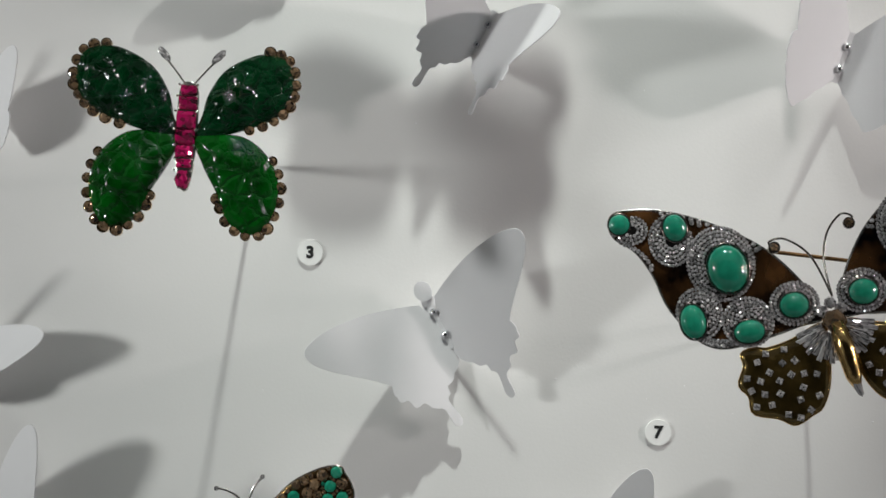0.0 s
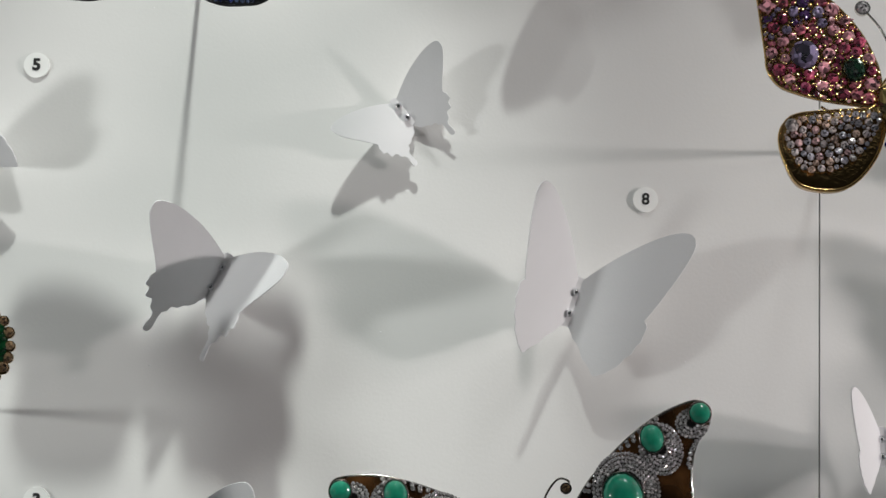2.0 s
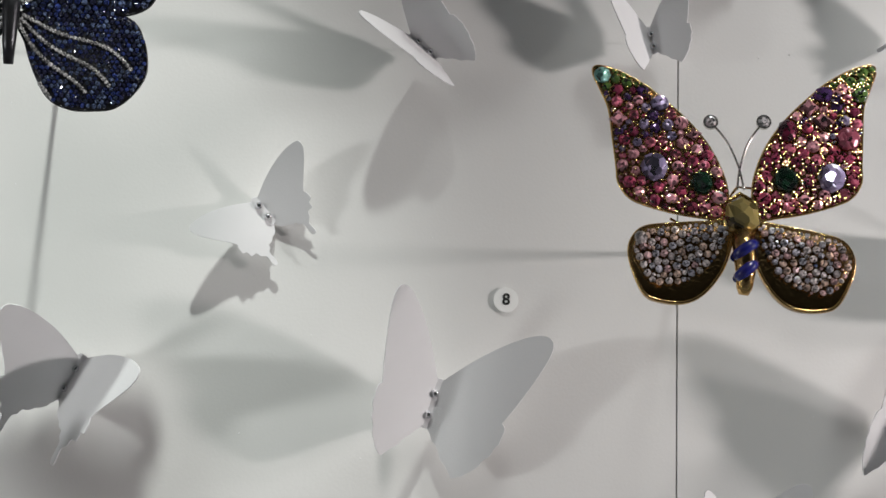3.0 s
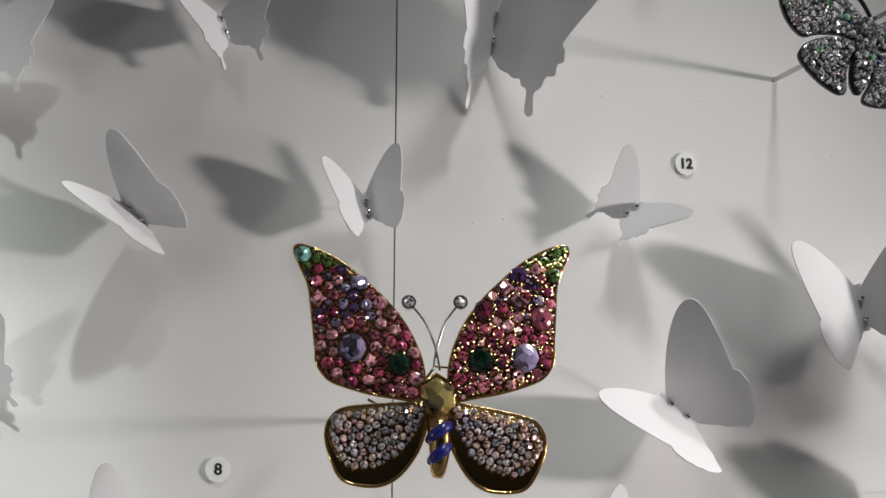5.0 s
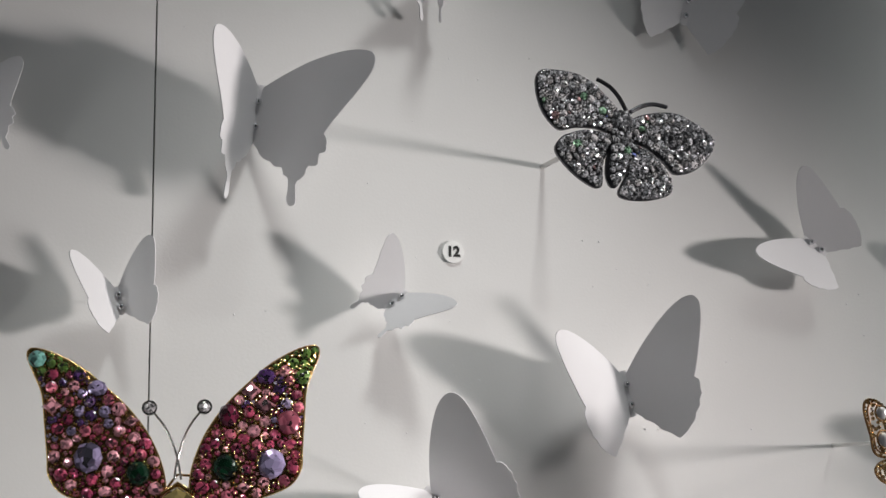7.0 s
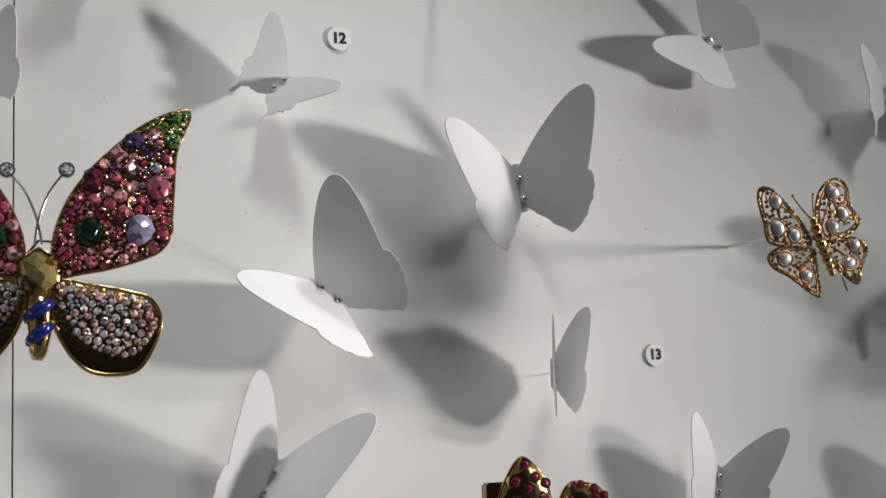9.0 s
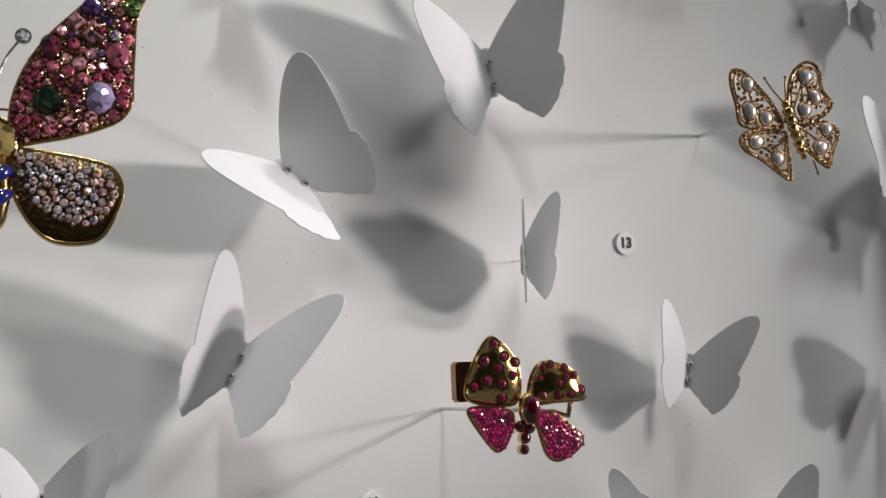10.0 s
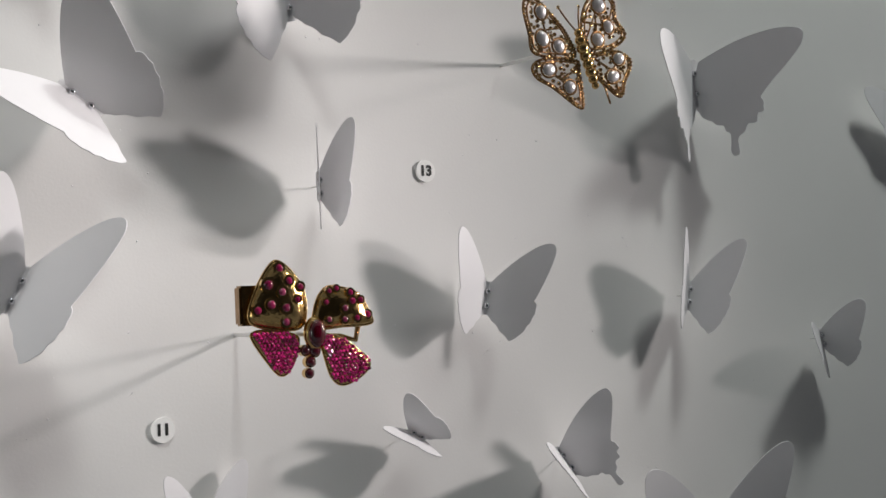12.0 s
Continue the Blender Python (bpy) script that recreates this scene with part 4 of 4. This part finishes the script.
RUBY_CABS_R = [(5.8, 13.8, 1.3), (8.4, 14.6, 1.3), (13.3, 13.1, 1.5), (13.8, 10.2, 1.7), (17.1, 10.5, 1.5), (10.9, 7.9, 1.7),
    (5.3, 4.4, 1.5), (10.7, 4.2, 1.5), (15.5, 4.5, 1.5), (19.9, 5.6, 1.7), (4.5, 10.1, 1.3)]
RUBY_CENTRE = [(0.4, -0, 3.2, 4.7)]
RUBY_DROPS = [(-3.2, -5.4, 1.7), (0.1, -5.8, 1.9), (-1.5, -9.2, 1.7), (-2.1, -12.9, 1.5)]
ruby = jewel("ruby_butterfly_brooch", "gold butterfly brooch with ruby cabochons and ruby-paved lower wings", RUBY_AT, RUBY_TURN, (0.3887, 0.0483))
for loop, cabs in ((RUBY_FORE_L, RUBY_CABS_L), (RUBY_FORE_R, RUBY_CABS_R)):
    wing = wing_plate(ruby, smooth_loop(loop, 5), GOLD, "forewing", 1.0, 3.2, GOLD, 0.55, "polished gold wing with ruby cabochons")
    cx, cz = sum(p[0] for p in loop) / len(loop), sum(p[1] for p in loop) / len(loop)
    for x, z, r in cabs:
        h = 3.0 * (1 - min(1, math.hypot(x - cx, z - cz) / 13) ** 2)
        bm = bmesh.new()
        rod(bm, (x / 1000, -(h - 1.2) / 1000, z / 1000), (x / 1000, -(h + 0.6) / 1000, z / 1000), r * 1.08 / 1000, 16)
        collet = part("collet", bm, GOLD, wing)
        stone(collet, x, z, r * 0.70, r * 0.70, CABOCHON_RUBY, "cabochon", h + 0.45, tilt=6, high=1.0)
for loop in (RUBY_HIND_L, RUBY_HIND_R):
    line = smooth_loop(loop, 5)
    wing = wing_plate(ruby, line, GOLD, "hindwing", 1.2, 1.6, GOLD, 0.45, "lower wing paved with small pink rubies")
    round_stones(wing, paved(line, 0.72, 61), [RUBY_PINK], 1.5, 18)
for x, z, rx, rz in RUBY_CENTRE:
    bm = bmesh.new()
    ball(bm, (x / 1000, -0.0012, z / 1000), 0.0042, 16, 10, (0.95, 0.6, 1.35))
    body = part("body", bm, GOLD, ruby, smooth=True)
    stone(body, x, z, rx, rz, DEEP_RUBY, "cabochon", 3.2, tilt=2, high=1.1)
for x, z, r in RUBY_DROPS:
    stone(body, x, z, r, r, DEEP_RUBY, "cabochon", 1.2, tilt=4, high=1.3)
    bm = bmesh.new()
    rod(bm, (x / 1000, 0.001, z / 1000), (x / 1000, -0.0014, z / 1000), r * 1.15 / 1000, 14)
    part("collet", bm, GOLD, body)
bm = bmesh.new()
box(bm, (-0.0245, 0.001, 0.0035), (-0.0145, 0.006, 0.0165))
bmesh.ops.bevel(bm, geom=bm.edges[:], offset=0.0007, segments=2, affect="EDGES")
part("clasp_box", bm, OLD_GOLD, ruby, "brushed gold clasp box")
bm = bmesh.new()
tube(bm, [(0.004, 0.003, -0.001), (0.012, 0.003, -0.0015), (0.0175, 0.003, -0.003), (0.019, 0.003, 0.003)], 0.0010, 8)
part("clasp_loop", bm, OLD_GOLD, ruby, smooth=True)

# ---- blue sapphire butterfly ----
SAPPHIRE_AT, SAPPHIRE_TURN = (0.0020, -0.0680, 0.1838), (0.0, -0.0, 0.0)
SAPPHIRE_HIND = [(2, -0.5), (4.5, -10), (7.5, -18.5), (12, -26), (18.5, -29), (25.5, -29), (31, -28), (36, -24), (39.5, -18.5),
    (40, -13.5), (38.5, -6.5), (34, -0.5), (20.5, 2)]
SAPPHIRE_FORE = [(1.5, 2), (4, 11), (12, 18), (24, 23), (35, 23), (41, 18), (42.5, 10), (39, 3), (29, 0), (12, 0.5)]
sapphire = jewel("sapphire_butterfly_brooch", "dark blue sapphire butterfly brooch with diamond wing veins", SAPPHIRE_AT, SAPPHIRE_TURN, (SAPPHIRE_AT[0] + 0.003, SAPPHIRE_AT[2] + 0.005))
for side in (-1, 1):
    for loop, name in ((SAPPHIRE_HIND, "hindwing"), (SAPPHIRE_FORE, "forewing")):
        line = smooth_loop(mirrored(loop, side), 5)
        wing = wing_plate(sapphire, line, BLACK_METAL, name, 1.6, 1.0, BLACK_METAL, 0.4)
        sign = -1 if name == "hindwing" else 1
        veins = []
        fans = ((75, 68, 31), (58, 50, 33), (40, 38, 37), (20, 25, 40)) if sign < 0 else ((60, 55, 36), (45, 44, 52), (30, 32, 48))
        for a0, a1, reach in fans:
            for k in range(int(reach / 1.25)):
                r = 4 + k * 1.25
                if r < reach:
                    a = radians(a0 + (a1 - a0) * r / reach + 4 * math.sin(r * 0.16))
                    x, z = side * r * math.cos(a), sign * r * math.sin(a)
                    if inside(x, z, line):
                        veins.append((x, z, 0.7))
        round_stones(wing, veins, [DIAMOND], 1.2, 14)
        grains = [p for p in paved(line, 0.78 if sign < 0 else 1.1, 71 + side) if all((p[0] - a) ** 2 + (p[1] - b) ** 2 > 1.1 for a, b, c in veins)]
        round_stones(wing, grains, BLUES, 0.9, 18)
bm = bmesh.new()
tube(bm, [(0, -0.001, 0.012), (0, -0.002, 0.0), (0, -0.002, -0.010), (0, -0.001, -0.0165)], lambda f: 0.0032 * (1 - 0.55 * f), 12)
part("body", bm, BLACK_METAL, sapphire, smooth=True)

# ---- small emerald and brown diamond butterfly ----
LEAF_AT, LEAF_TURN = (-0.0460, -0.0680, -0.0858), (-18.0, -0.0, 0.0)
LEAF_FORE = [(5, 5), (11, 9), (18, 12.5), (27, 14), (32.5, 13), (33.5, 10.5), (34.5, 7), (34, 3), (29.5, -2.5), (20, -4.5), (6.5, -2)]
LEAF_ANT = [(3.2, 10.6, 0.2), (5.8, 13.9, 0.2), (9.3, 16.3, 0.5)]
LEAF_ANT2 = [(0.7, 11.8, 0.2), (-2, 15, 0.2), (-5.1, 16.7, 0.5)]
leaf = jewel("leaf_butterfly_brooch", "butterfly brooch paved with emeralds and brown diamonds", LEAF_AT, LEAF_TURN, (LEAF_AT[0], LEAF_AT[2] - 0.002))
for side in (-1, 1):
    for loop, name in ((LEAF_FORE, "forewing"), ([(x * 0.8, 2 - z * 0.75) for x, z in LEAF_FORE], "hindwing")):
        line = smooth_loop(mirrored(loop, side), 5)
        wing = wing_plate(leaf, line, OLD_GOLD, name, 1.4, 0.8, WHITE_GOLD, 0.35)
        round_stones(wing, packed(line, [1.9, 1.5, 1.2, 0.85, 0.65], [], 1500, 0.88, 81 + side), [BROWN_DIAMOND, BROWN_DIAMOND, BROWN_DIAMOND, EMERALD_GREEN], 0.9, 14)
bm = bmesh.new()
tube(bm, [(0, -0.001, 0.009), (0, -0.002, 0.002), (0, -0.002, -0.010), (0, -0.001, -0.018)], lambda f: 0.0026 * (1 - 0.5 * f), 12)
part("body", bm, OLD_GOLD, leaf, smooth=True)
feeler(leaf, [(0.2, 8.5)] + LEAF_ANT, 0.4, WHITE_GOLD, 0.7)
feeler(leaf, [(-0.6, 8.5)] + LEAF_ANT2, 0.4, WHITE_GOLD, 0.7)
